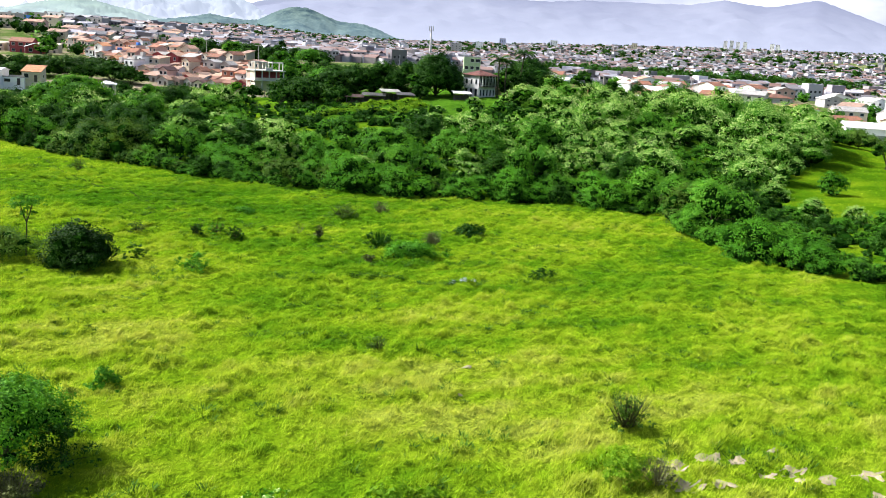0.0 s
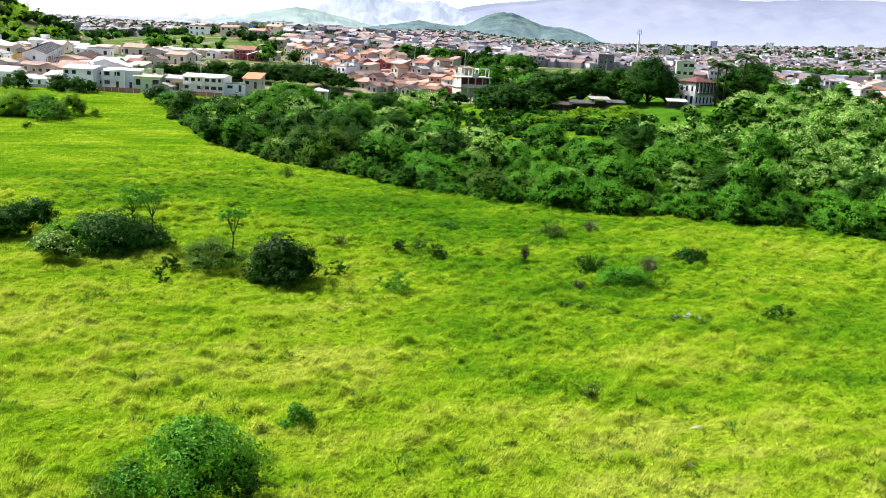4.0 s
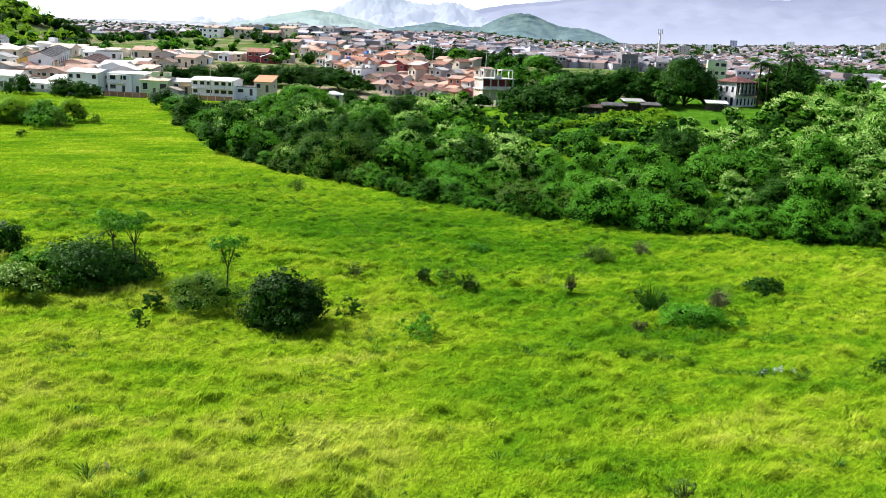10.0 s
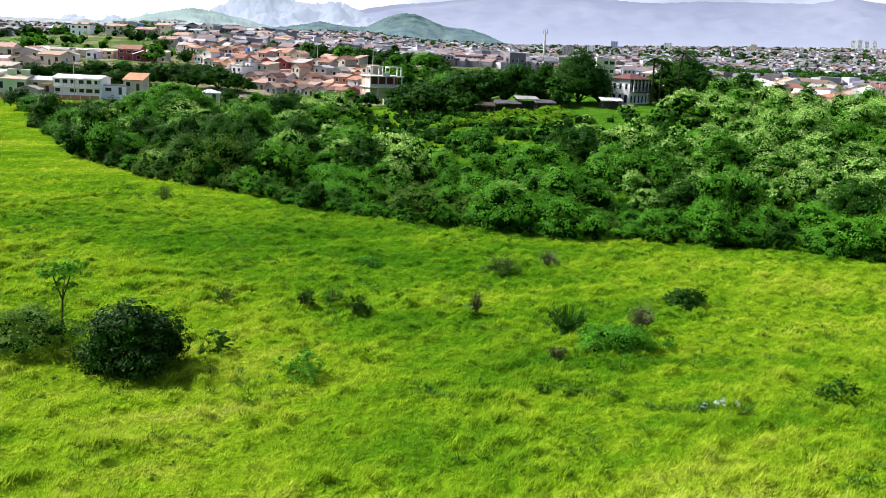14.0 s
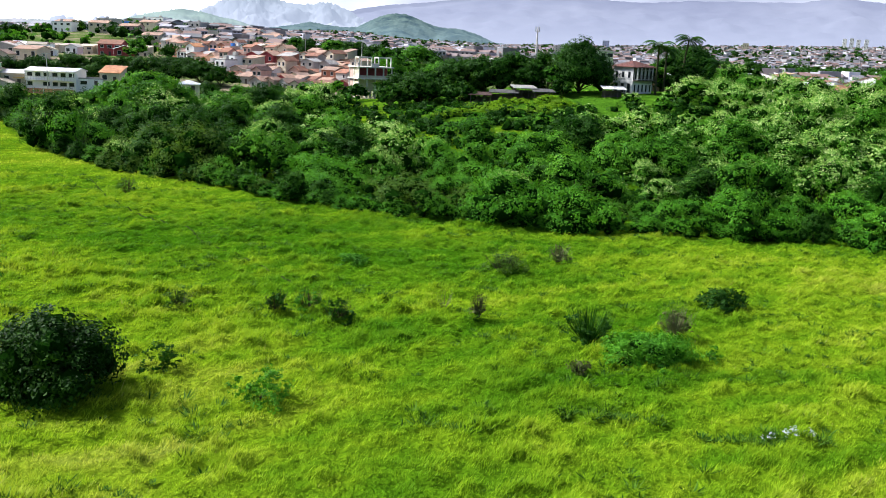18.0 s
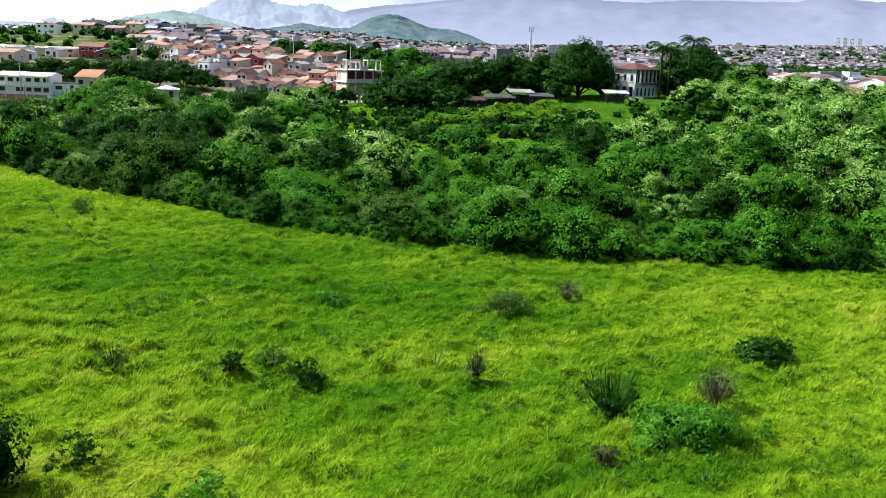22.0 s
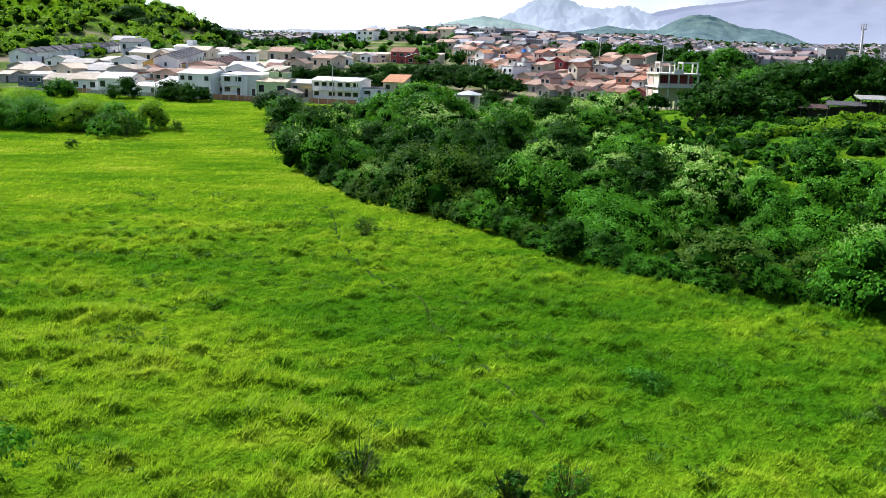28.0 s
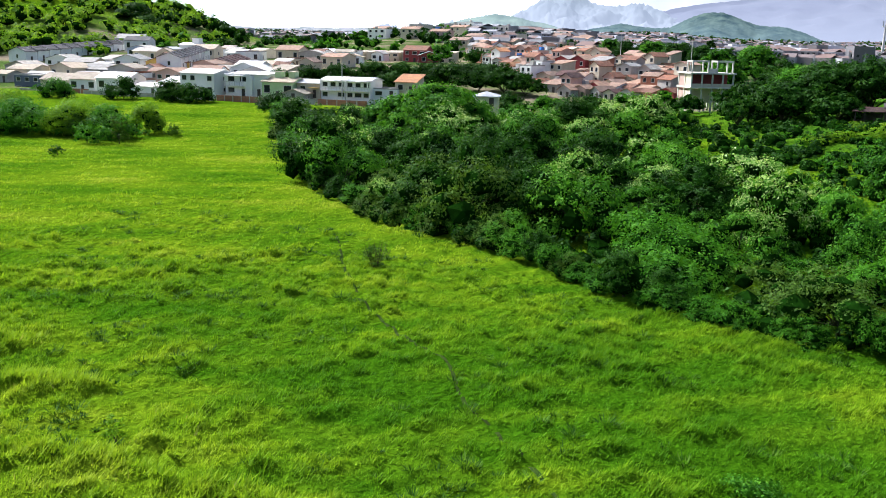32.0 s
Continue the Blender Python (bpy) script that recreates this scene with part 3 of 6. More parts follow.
# ---- the meadow ----
def grass_material(name, stops, through):
    m, nt, b = nodes_of(name)
    isl = nt.nodes.new("ShaderNodeNewGeometry").outputs["Random Per Island"]
    if stops:
        col = ramp(nt, isl, [(0.12 + 0.76 * i / (len(stops) - 1), s) for i, s in enumerate(stops)])
    else:
        # blades brighter than the ground: their lit look is put into the colour
        col = mixed(nt, 1.0, sward_colour(nt, isl), (1.3, 1.3, 0.95), "MULTIPLY")
    nt.links.new(col, b.inputs["Base Color"])
    b.inputs["Roughness"].default_value = 0.7
    b.inputs["Specular IOR Level"].default_value = 0.04
    # shading normals tilted up so flat blades take light like the sward
    lift = nt.nodes.new("ShaderNodeVectorMath")
    lift.operation = "MULTIPLY_ADD"
    nt.links.new(nt.nodes.new("ShaderNodeNewGeometry").outputs["Normal"], lift.inputs[0])
    lift.inputs[1].default_value, lift.inputs[2].default_value = (0.95, 0.95, 0.95), (0, 0, 0.75)
    unit = nt.nodes.new("ShaderNodeVectorMath")
    unit.operation = "NORMALIZE"
    nt.links.new(lift.outputs[0], unit.inputs[0])
    nt.links.new(unit.outputs[0], b.inputs["Normal"])
    t = nt.nodes.new("ShaderNodeBsdfTranslucent")
    nt.links.new(mixed(nt, 1.0, col, (1.2, 1.2, 0.6), "MULTIPLY"), t.inputs[0])
    mx = nt.nodes.new("ShaderNodeMixShader")
    mx.inputs[0].default_value = through
    nt.links.new(b.outputs[0], mx.inputs[1])
    nt.links.new(t.outputs[0], mx.inputs[2])
    nt.links.new(mx.outputs[0], nt.nodes["Material Output"].inputs[0])
    return m


GRASS = grass_material("meadow_grass", None, 0.38)
STRAW = grass_material("straw_grass", [(0.15, 0.24, 0.012), (0.22, 0.28, 0.03), (0.3, 0.32, 0.07)], 0.3)
SAND = surface("bare_sand", (0.25, 0.22, 0.14), 0.95, 0.35, 2.5, (0.13, 0.19, 0.04), gloss=0.05)
SANDS = []
sr = random.Random(19)
for cx, cy, r0 in ((19.8, 45.7, 1.1), (23.7, 47.2, 1.7), (21.1, 43.2, 1.7), (25.4, 44.7, 1.3), (30.0, 43.9, 1.9), (9.3, 56.8, 0.5), (10.4, 61.7, 0.6), (-25.5, 62.4, 0.5), (27.5, 47.6, 0.8)):
    for _ in range(3 if r0 > 0.9 else 1):
        SANDS.append((cx + sr.uniform(-1.2, 1.2) * r0, cy + sr.uniform(-0.7, 0.7) * r0, r0 * sr.uniform(0.3, 0.62)))


def grass_stuff(name, rng, n, box, blades_each, mat, label, straw=False, wide=1.0):
    x, y = rng.uniform(box[0], box[1], n), rng.uniform(box[2], box[3], n)
    ok = ~in_wood(x, y)
    for sx, sy, r in SANDS:
        ok &= np.hypot((x - sx) / 1.25, y - sy) > r * rng.uniform(-0.9, 0.7, n)
    ok &= trail_gap(x, y) > rng.uniform(0.12, 0.3, n)
    tall, dry = tall_share(x, y), dry_and_lit_share(x, y)
    if straw:
        ok &= rng.random(n) < np.clip(1.6 * (dry - 0.5), 0, 1)
    else:
        ok &= rng.random(n) < 0.3 + 0.9 * tall
    x, y, tall, dry = x[ok], y[ok], tall[ok], dry[ok]
    n = len(x)
    z = land(x, y)
    h = (0.1 + 0.34 * tall) * rng.uniform(0.5, 1.4, n) * (1.3 if straw else 1.0)
    verts = np.empty((n, blades_each, 3, 3), np.float32)
    for b in range(blades_each):
        a = rng.uniform(0, 2 * np.pi, n)
        lean = rng.uniform(0.2, 0.9, n) * h
        w = rng.uniform(0.014, 0.03, n) * (0.7 + 0.6 * tall) * wide
        ox, oy = rng.normal(size=n) * 0.13, rng.normal(size=n) * 0.13
        ca, sa = np.cos(a), np.sin(a)
        verts[:, b, 0] = np.stack([x + ox - sa * w, y + oy + ca * w, z - 0.03], 1)
        verts[:, b, 1] = np.stack([x + ox + sa * w, y + oy - ca * w, z - 0.03], 1)
        verts[:, b, 2] = np.stack([x + ox + ca * lean + 0.3 * h, y + oy + sa * lean, z + h * rng.uniform(0.6, 1.0, n)], 1)
    k = n * blades_each
    ob = mesh_object(name, verts.reshape(-1, 3), np.arange(3 * k).reshape(-1, 3), [mat], shares={"dry": np.repeat(dry, 3 * blades_each), "tall": np.repeat(tall, 3 * blades_each)})
    return tagged(ob, label, "grass", kind="stuff")


rng = np.random.default_rng(11)
grass_stuff("meadow_grass", rng, 400000, (-62, 54, 36, 100), 3, GRASS, "bright yellow-green meadow grass in uneven tussocks")
grass_stuff("meadow_grass", rng, 250000, (-75, 52, 100, 150), 3, GRASS, "bright green meadow grass in uneven tussocks", wide=1.5)
grass_stuff("meadow_grass", rng, 110000, (-150, -30, 130, 275), 3, GRASS, "green meadow grass towards the houses", wide=2.0)
grass_stuff("meadow_grass", rng, 9000, (50, 150, 90, 215), 3, GRASS, "green grass of the clearing beside the wood", wide=2.0)
grass_stuff("straw_grass", rng, 60000, (-60, 54, 36, 140), 3, STRAW, "dry straw-coloured seeding grass among the green", True)

for sx, sy, r in SANDS:
    ring = [(0.0, 0.0)] + [(1.3 * r * k * (0.8 + 0.16 * np.sin(3 * a + sx) + 0.12 * np.sin(5 * a + sy) + 0.1 * np.sin(9 * a)) * np.cos(a), r * k * (0.8 + 0.16 * np.sin(3 * a + sx) + 0.12 * np.sin(5 * a + sy) + 0.1 * np.sin(9 * a)) * np.sin(a)) for k in (0.5, 1.0) for a in np.linspace(0, 2 * np.pi, 28, endpoint=False)]
    v = [(sx + a, sy + b, float(land(sx + a, sy + b)) + (0.04 if i < 29 else 0.0)) for i, (a, b) in enumerate(ring)]
    f = [(0, 1 + k, 1 + (k + 1) % 28) for k in range(28)]
    f += [(1 + k, 29 + k, 29 + (k + 1) % 28) for k in range(28)] + [(1 + k, 29 + (k + 1) % 28, 1 + (k + 1) % 28) for k in range(28)]
    tagged(mesh_object("sand_patch", v, f, [SAND], smooth=True), "bare patch of pale sandy soil in the meadow", "bare ground", kind="structure")

# the trodden trail through the grass
EARTH = surface("trodden_earth", (0.03, 0.055, 0.01), 0.95, 0.4, 2.0, (0.05, 0.06, 0.02), gloss=0.0)
v = []
for k in range(len(TRAIL) - 1):
    for t in np.linspace(0, 1, 12, endpoint=False):
        px, py = TRAIL[k][0] * (1 - t) + TRAIL[k + 1][0] * t, TRAIL[k][1] * (1 - t) + TRAIL[k + 1][1] * t
        wob = 0.06 * math.sin(px * 1.1) + 0.04 * math.sin(px * 3.3)
        for s in (-1, 1):
            qx, qy = px + wob + s * 0.09, py + 0.5 * wob + s * 0.04
            v.append((qx, qy, float(land(qx, qy)) + 0.02))
f = [(2 * k, 2 * k + 1, 2 * k + 3, 2 * k + 2) for k in range(len(v) // 2 - 1)]
tagged(mesh_object("path", v, f, [EARTH], smooth=True), "narrow trodden trail of dark earth through the grass", "path", kind="structure")

# coarse tufts dotted over the sward, darkened to stand in for small shadows
TUFTS = grass_material("coarse_tufts", [(0.012, 0.045, 0.003), (0.035, 0.1, 0.006), (0.085, 0.17, 0.015)], 0.2)
tx, ty = rng.uniform(-72, 52, 13000), rng.uniform(38, 165, 13000)
ok = ~in_wood(tx, ty) & (wave_noise(tx, ty * 1.6, 17, 14) + 0.5 * wave_noise(tx, ty * 1.6, 5, 15) > 0.42)
tx, ty = tx[ok], ty[ok]
fx0, fy0 = np.array([(5, 88), (14, 86), (13.5, 85.4), (4, 87), (6, 89), (15, 87), (-44, 137), (-46, 136), (-52, 133), (-55, 141), (-47, 150), (-49, 151), (-8, 94), (-1, 79), (-6, 72), (19, 76), (26, 70)]).T
weed_x, weed_y = [], []
for (ax, ay), (bx, by), count in (((2.3, 87.7), (8.0, 86.5), 46), ((9.0, 84.9), (15.5, 84.7), 42), ((-1, 100), (3, 99), 14), ((13, 108), (22, 107), 22), ((-52, 134), (-44, 137), 18), ((-50, 150), (-44, 151), 14)):
    k = rng.random(count)
    weed_x += list(ax + (bx - ax) * k + 0.4 * rng.normal(size=count))
    weed_y += list(ay + (by - ay) * k + 0.35 * rng.normal(size=count))
tx, ty = np.concatenate([tx, fx0, weed_x]), np.concatenate([ty, fy0, weed_y])
tv, tf = [], []
for a, b in zip(tx, ty):
    size = 0.16 + 0.4 * rng.random() ** 2
    v, f = blades(rng, 26, size * 1.1, size * 0.8, 0.028, 0.9, 0.7)
    tv.append(v + (a, b, float(land(a, b)) - 0.03))
    tf.append(f)
tv, tf = merge(list(zip(tv, tf)))
tagged(mesh_object("coarse_grass_tufts", tv, tf, [TUFTS]), "coarse darker grass tufts dotted over the meadow", "grass", kind="stuff")

# single bushes and trees in the meadow
bush(-23.2, 88.2, 5.7, 4.3, LEAF_DEEP, "large dense dark green bush casting a shadow on the meadow", 21, 0.26, 20, 24, inner=0.95)
bush(-30.4, 90.6, 6.2, 3.2, LEAF_OLIVE, "loose olive-green bush beside a slender tree", 22, 0.2, 17, 18, inner=0.55)
bush(-31.8, 93.0, 2.6, 2.6, LEAF_DRY, "greyish twiggy bush behind the olive one", 222, 0.16, 16, 8, inner=0.4)
bush(-42.9, 96.0, 8.6, 4.2, LEAF_DARK, "wide dark green bush with slender trees growing through", 23, 0.3, 14, 24)
bush(-46.8, 94.0, 5.4, 3.8, LEAF_MID, "leafy mid-green bush joining the dark one", 24, 0.26, 14, 16)
bush(-46.0, 89.8, 5.6, 2.6, LEAF_OLIVE, "pale green bush at the meadow's edge of the clump", 25, 0.24, 15, 14, tops=LEAF_PALE, share=0.3)
bush(-53.5, 98.5, 6.0, 4.6, LEAF_DARK, "dark green bush at the end of the clump", 26, 0.3, 13, 16)
bush(-58.5, 97.0, 6.5, 4.0, LEAF_MID, "broad green bush at the end of the clump", 27, 0.3, 12, 16)
thin_tree(-38.6, 95.4, 6.2, 3.4, LEAF_MID, "slender tree with a bare stem and flat feathery crown", 31)
thin_tree(-28.9, 91.0, 5.9, 3.0, LEAF_MID, "slender young tree with sparse leafy sprays", 32)
thin_tree(-41.7, 97.6, 6.2, 3.8, LEAF_MID, "slender tree rising out of the dark bush", 33)
bush(-34.6, 89.4, 2.0, 1.5, LEAF_DARK, "small round dark bush in the meadow", 34, 0.2, 20, 8)
bush(-33.4, 84.6, 1.5, 1.8, LEAF_DARK, "small upright dark shrub in the meadow", 35, 0.18, 20, 7, inner=0.5)
bush(-18.7, 91.7, 2.3, 1.8, LEAF_DARK, "small leafy shrub in the meadow grass", 36, 0.18, 18, 8, inner=0.5)
bush(-12.6, 87.5, 3.0, 1.9, LEAF_MID, "spreading green shrub in the grass", 37, 0.2, 15, 9, inner=0.45)
twig_bush(-20.8, 103.2, 2.0, 1.6, BARK, "thin brownish shrub with few leaves", 38, 90, LEAF_OLIVE)
twig_bush(-14.5, 103.4, 1.6, 1.4, BARK, "small dark twiggy shrub", 39, 110, LEAF_DARK, per=16)
twig_bush(-12.4, 104.4, 2.1, 1.8, BARK, "twiggy shrub with green leaves", 40, 120, LEAF_MID, per=14)
twig_bush(-10.2, 102.2, 2.3, 1.6, BARK, "dark twiggy shrub beside another", 41, 140, LEAF_DARK, per=16)
twig_bush(-0.8, 103.7, 1.2, 1.9, BARK, "narrow upright dry shrub like a stump", 42, 150, LEAF_DRY, per=12)
twig_bush(-3.1, 105.2, 1.4, 1.6, DEADWOOD, "bare grey sapling in the grass", 43, 28)
bush(-10.6, 118.8, 3.0, 0.85, LEAF_MID, "low rounded mound of coarse green growth", 44, 0.16, 24, 12, inner=0.6)
twig_bush(2.1, 117.8, 3.6, 2.0, BARK, "wide thin shrub of dark twigs and few leaves", 45, 230, LEAF_OLIVE, per=8)
twig_bush(7.0, 120.8, 2.2, 1.7, DEADWOOD, "dry pale twiggy shrub", 46, 150, LEAF_DRY, per=5)
twig_bush(5.9, 99.0, 3.0, 2.4, LEAF_DARK, "tall upright clump of dark narrow stems", 47, 240, LEAF_DARK, "reed_clump", per=6, width=0.03)
bush(9.0, 96.2, 5.0, 1.9, LEAF_CREEPER, "low spreading bright leafy shrub", 48, 0.2, 34, 20, inner=0.6)
twig_bush(11.9, 100.9, 2.3, 2.3, DEADWOOD, "dry purplish-grey twiggy shrub", 49, 330, LEAF_DRY, per=5)
twig_bush(4.4, 93.5, 1.5, 1.0, BARK, "small grey twiggy shrub in the grass", 50, 90, LEAF_DRY, per=9)
bush(13.0, 96.9, 1.4, 1.1, LEAF_MID, "small green shrub in the grass", 51, 0.18, 18, 6, inner=0.4)
bush(17.6, 108.6, 3.6, 1.7, LEAF_DARK, "low dark green bush in the meadow", 52, 0.22, 18, 10)
bush(21.9, 87.5, 2.2, 1.5, LEAF_DARK, "small dark bush with grey twigs", 53, 0.18, 17, 8, inner=0.45)
bush(-13.8, 56.6, 2.3, 1.5, LEAF_MID, "low spiky green clump in yellow-green grass", 54, 0.2, 20, 9, inner=0.55)
twig_bush(18.9, 51.3, 2.9, 2.3, BARK, "dark twiggy shrub in pale dry grass", 55, 260, LEAF_OLIVE, per=9)
twig_bush(4.1, 64.8, 1.7, 1.2, BARK, "small dry shrub in the grass", 56, 100, LEAF_OLIVE, per=6)
bush(16.2, 43.6, 2.9, 2.0, LEAF_BRIGHT, "leafy light green shrub beside the bare sand", 57, 0.24, 12, 10, inner=0.4)
twig_bush(18.0, 43.4, 2.0, 1.7, DEADWOOD, "dry grey shrub beside the bare sand", 58, 160, LEAF_DRY, per=5)
broad_tree(-16.0, 46.0, 4.9, 6.9, LEAF_MID, "spreading low tree with feathery green leaves", 0.12, 59, 0.2, 22, 40, 0.62, inner=0.4)
bush(-13.0, 45.2, 3.4, 2.8, LEAF_DARK, "thin dark shrub at the foot of the spreading tree", 60, 0.18, 14, 12, inner=0.35)
bush(-19.3, 45.5, 3.0, 2.4, LEAF_OLIVE, "grey-green shrub beside the spreading tree", 61, 0.18, 15, 10, inner=0.45)
twig_bush(-14.6, 42.4, 3.0, 1.7, DEADWOOD, "dead whitish tangled shrub below the tree", 62, 420, LEAF_DRY, per=14)
bush(-18.2, 42.6, 3.4, 1.9, LEAF_BRIGHT, "bright lime-green leafy shrub", 63, 0.3, 12, 10, inner=0.45)
bush(4.3, 40.9, 3.4, 1.6, LEAF_BRIGHT, "bright green leafy shrub in the grass", 64, 0.32, 11, 10, inner=0.45)
bush(-2.4, 40.6, 2.4, 1.2, LEAF_MID, "low shrub with pale blossom", 65, 0.2, 14, 8, tops=LEAF_PALE, inner=0.4)
twig_bush(-38.8, 148.4, 2.4, 2.3, BARK, "thin twiggy shrub near the wood's edge", 66, 110, LEAF_OLIVE, per=7)
bush(-37.2, 114.2, 1.2, 1.6, LEAF_BRIGHT, "bright yellow-green sapling in the meadow", 68, 0.17, 20, 7, inner=0.0)
bush(92.5, 158.0, 5.4, 4.2, LEAF_MID, "round green bush alone in the clearing", 69, 0.4, 8, 12)
broad_tree(121.0, 187.0, 7.0, 6.0, LEAF_DARK, "dark tree at the far side of the clearing", 0.2, 70, 0.45, 6, 16)
PALEBLOOM = surface("pale_lilac_bloom", (0.55, 0.56, 0.68), 0.8, 0.2, 3.0, gloss=0.05)
for i, (fx_, fy_) in enumerate(((12.3, 84.9), (13.1, 85.1), (13.5, 85.0), (14.3, 85.1))):
    bush(fx_, fy_, 0.6, 0.45, PALEBLOOM, "small pale lilac flowering weed in the grass", 72 + i, 0.08, 30, 5, name="flowering_weed", group="flowering weeds")
# bushes and small trees towards the houses
for i, (bx, by, bw, bh, mat) in enumerate([(-152, 216, 12, 4.6, LEAF_BRIGHT), (-140, 213, 11, 5.0, LEAF_BRIGHT), (-131, 214, 10, 5.2, LEAF_CREEPER), (-122, 215, 9, 4.8, LEAF_BRIGHT), (-114.2, 215, 6.2, 4.8, LEAF_BRIGHT),
                                          (-112.5, 223, 5.6, 4.8, LEAF_BRIGHT), (-163, 222, 12, 6, LEAF_BRIGHT), (-172, 228, 12, 7, LEAF_BRIGHT), (-128, 224, 9, 4.5, LEAF_BRIGHT), (-146, 226, 10, 5, LEAF_BRIGHT), (-136, 219, 9, 4, LEAF_BRIGHT), (-157, 212, 10, 4.4, LEAF_BRIGHT), (-124, 220, 8, 4, LEAF_BRIGHT)]):
    bush(bx, by, bw, bh * 1.25, LEAF_MID if i % 3 == 1 else mat, "loose light green shrub in the scrub below the houses", 80 + i, 0.34, 9, 26, group="scrub below the houses", inner=0.5)
for i, (bx, by, bw, bh, mat) in enumerate([(-143.4, 276.5, 7.5, 5.6, LEAF_DARK), (-137.0, 276.5, 8.0, 5.0, LEAF_DARK), (-157, 276, 7.5, 6, LEAF_DARK), (-104.6, 256, 7.8, 5.4, LEAF_DARK), (-97, 246, 7.5, 4.8, LEAF_MID), (-89.5, 238, 7, 4.6, LEAF_MID), (-209, 282, 9, 8.5, LEAF_DARK), (-175, 272, 9, 5, LEAF_MID)]):
    bush(bx, by, bw, bh, mat, "dark leafy bush close to the garden walls", 100 + i, 0.42, 7, 18, group="bushes at the garden walls")
r = random.Random(5)
for i in range(34):
    bx = r.uniform(-172, -108)
    bush(bx, 206 + 0.1 * (-108 - bx) + r.uniform(0, 18), r.uniform(2.6, 5.4), r.uniform(2.0, 5.0), r.choice([LEAF_BRIGHT, LEAF_MID, LEAF_MID, LEAF_CREEPER, LEAF_OLIVE]), "small loose shrub in the scrub below the houses", 130 + i, 0.36, 7, 9, group="scrub below the houses", inner=0.4)
for i in range(16):
    bush(-2 + 1.55 * i + r.uniform(-1, 1), r.uniform(215, 227), r.uniform(3.6, 5.6), r.uniform(1.2, 2.0), LEAF_BRIGHT, "low lush bright green bush on the hill's lawn", 170 + i, 0.34, 8, 10, group="lush bushes on the hill", inner=0.5)
bush(-106.3, 221, 2.8, 2.3, LEAF_OLIVE, "small pale shrub in the meadow", 120, 0.3, 10, 7, inner=0.4)
bush(-107.7, 194, 2.5, 1.6, LEAF_DARK, "small dark shrub in the meadow", 121, 0.25, 12, 7)

# ---- the wood ----
def edge_gap(x, y):
    best = 999.0
    for (ax, ay), (bx, by) in zip(EDGE, EDGE[1:]):
        t = min(1, max(0, ((x - ax) * (bx - ax) + (y - ay) * (by - ay)) / ((bx - ax) ** 2 + (by - ay) ** 2)))
        best = min(best, math.hypot(x - ax - t * (bx - ax), y - ay - t * (by - ay)))
    return best


def shrub_pattern(seed, mat, label, tops=None, h=5.0, w=7.0, leaf=0.26, per=11, blobs=17, share=0.55, level=0.2, flat=0.8):
    rng = np.random.default_rng(seed)
    root = new("shrub")
    tagged(root, label, "shrub", "shrubs and small trees of the wood")
    cen, rad = crown_blobs(rng, w, 0.05 * h, h, blobs, flat, (0.14, 0.24), 2)
    tv, tf = limbs(rng, h, h * 0.2, cen[:7], 0.02)
    mesh_object("trunk", tv, tf, [BARK], root, smooth=True)
    foliage("crown", rng, cen, rad, per, leaf, mat, root, tops=tops, share=share, level=level, low=-0.45, inner=0.66, fine=True)
    return root


KINDS = {
    "mid": [shrub_pattern(200 + i, LEAF_MID, "leafy mid-green shrub of the wood") for i in range(3)],
    "pale": [shrub_pattern(210 + i, LEAF_MID, "green shrub topped with pale blossom", LEAF_PALE, share=0.6, h=5.4, leaf=0.24, per=12) for i in range(4)],
    "dark": [shrub_pattern(220 + i, LEAF_DARK, "dark green small tree of the wood", h=5.8, flat=0.9) for i in range(3)],
    "low": [shrub_pattern(230 + i, LEAF_CREEPER, "low bright green creeper-covered shrub", h=3.4, w=6.4, blobs=22, flat=0.7, leaf=0.22, per=13) for i in range(3)],
    "lush": [shrub_pattern(236 + i, LEAF_CREEPER, "low lush bright green growth", h=1.9, w=7.0, blobs=22, flat=0.5, leaf=0.26, per=11) for i in range(2)],
    "olive": [shrub_pattern(240 + i, LEAF_OLIVE, "dull olive shrub at the wood's edge", h=4.4, leaf=0.24, per=10) for i in range(2)],
}
rng = random.Random(7)
placed, rest = [], []
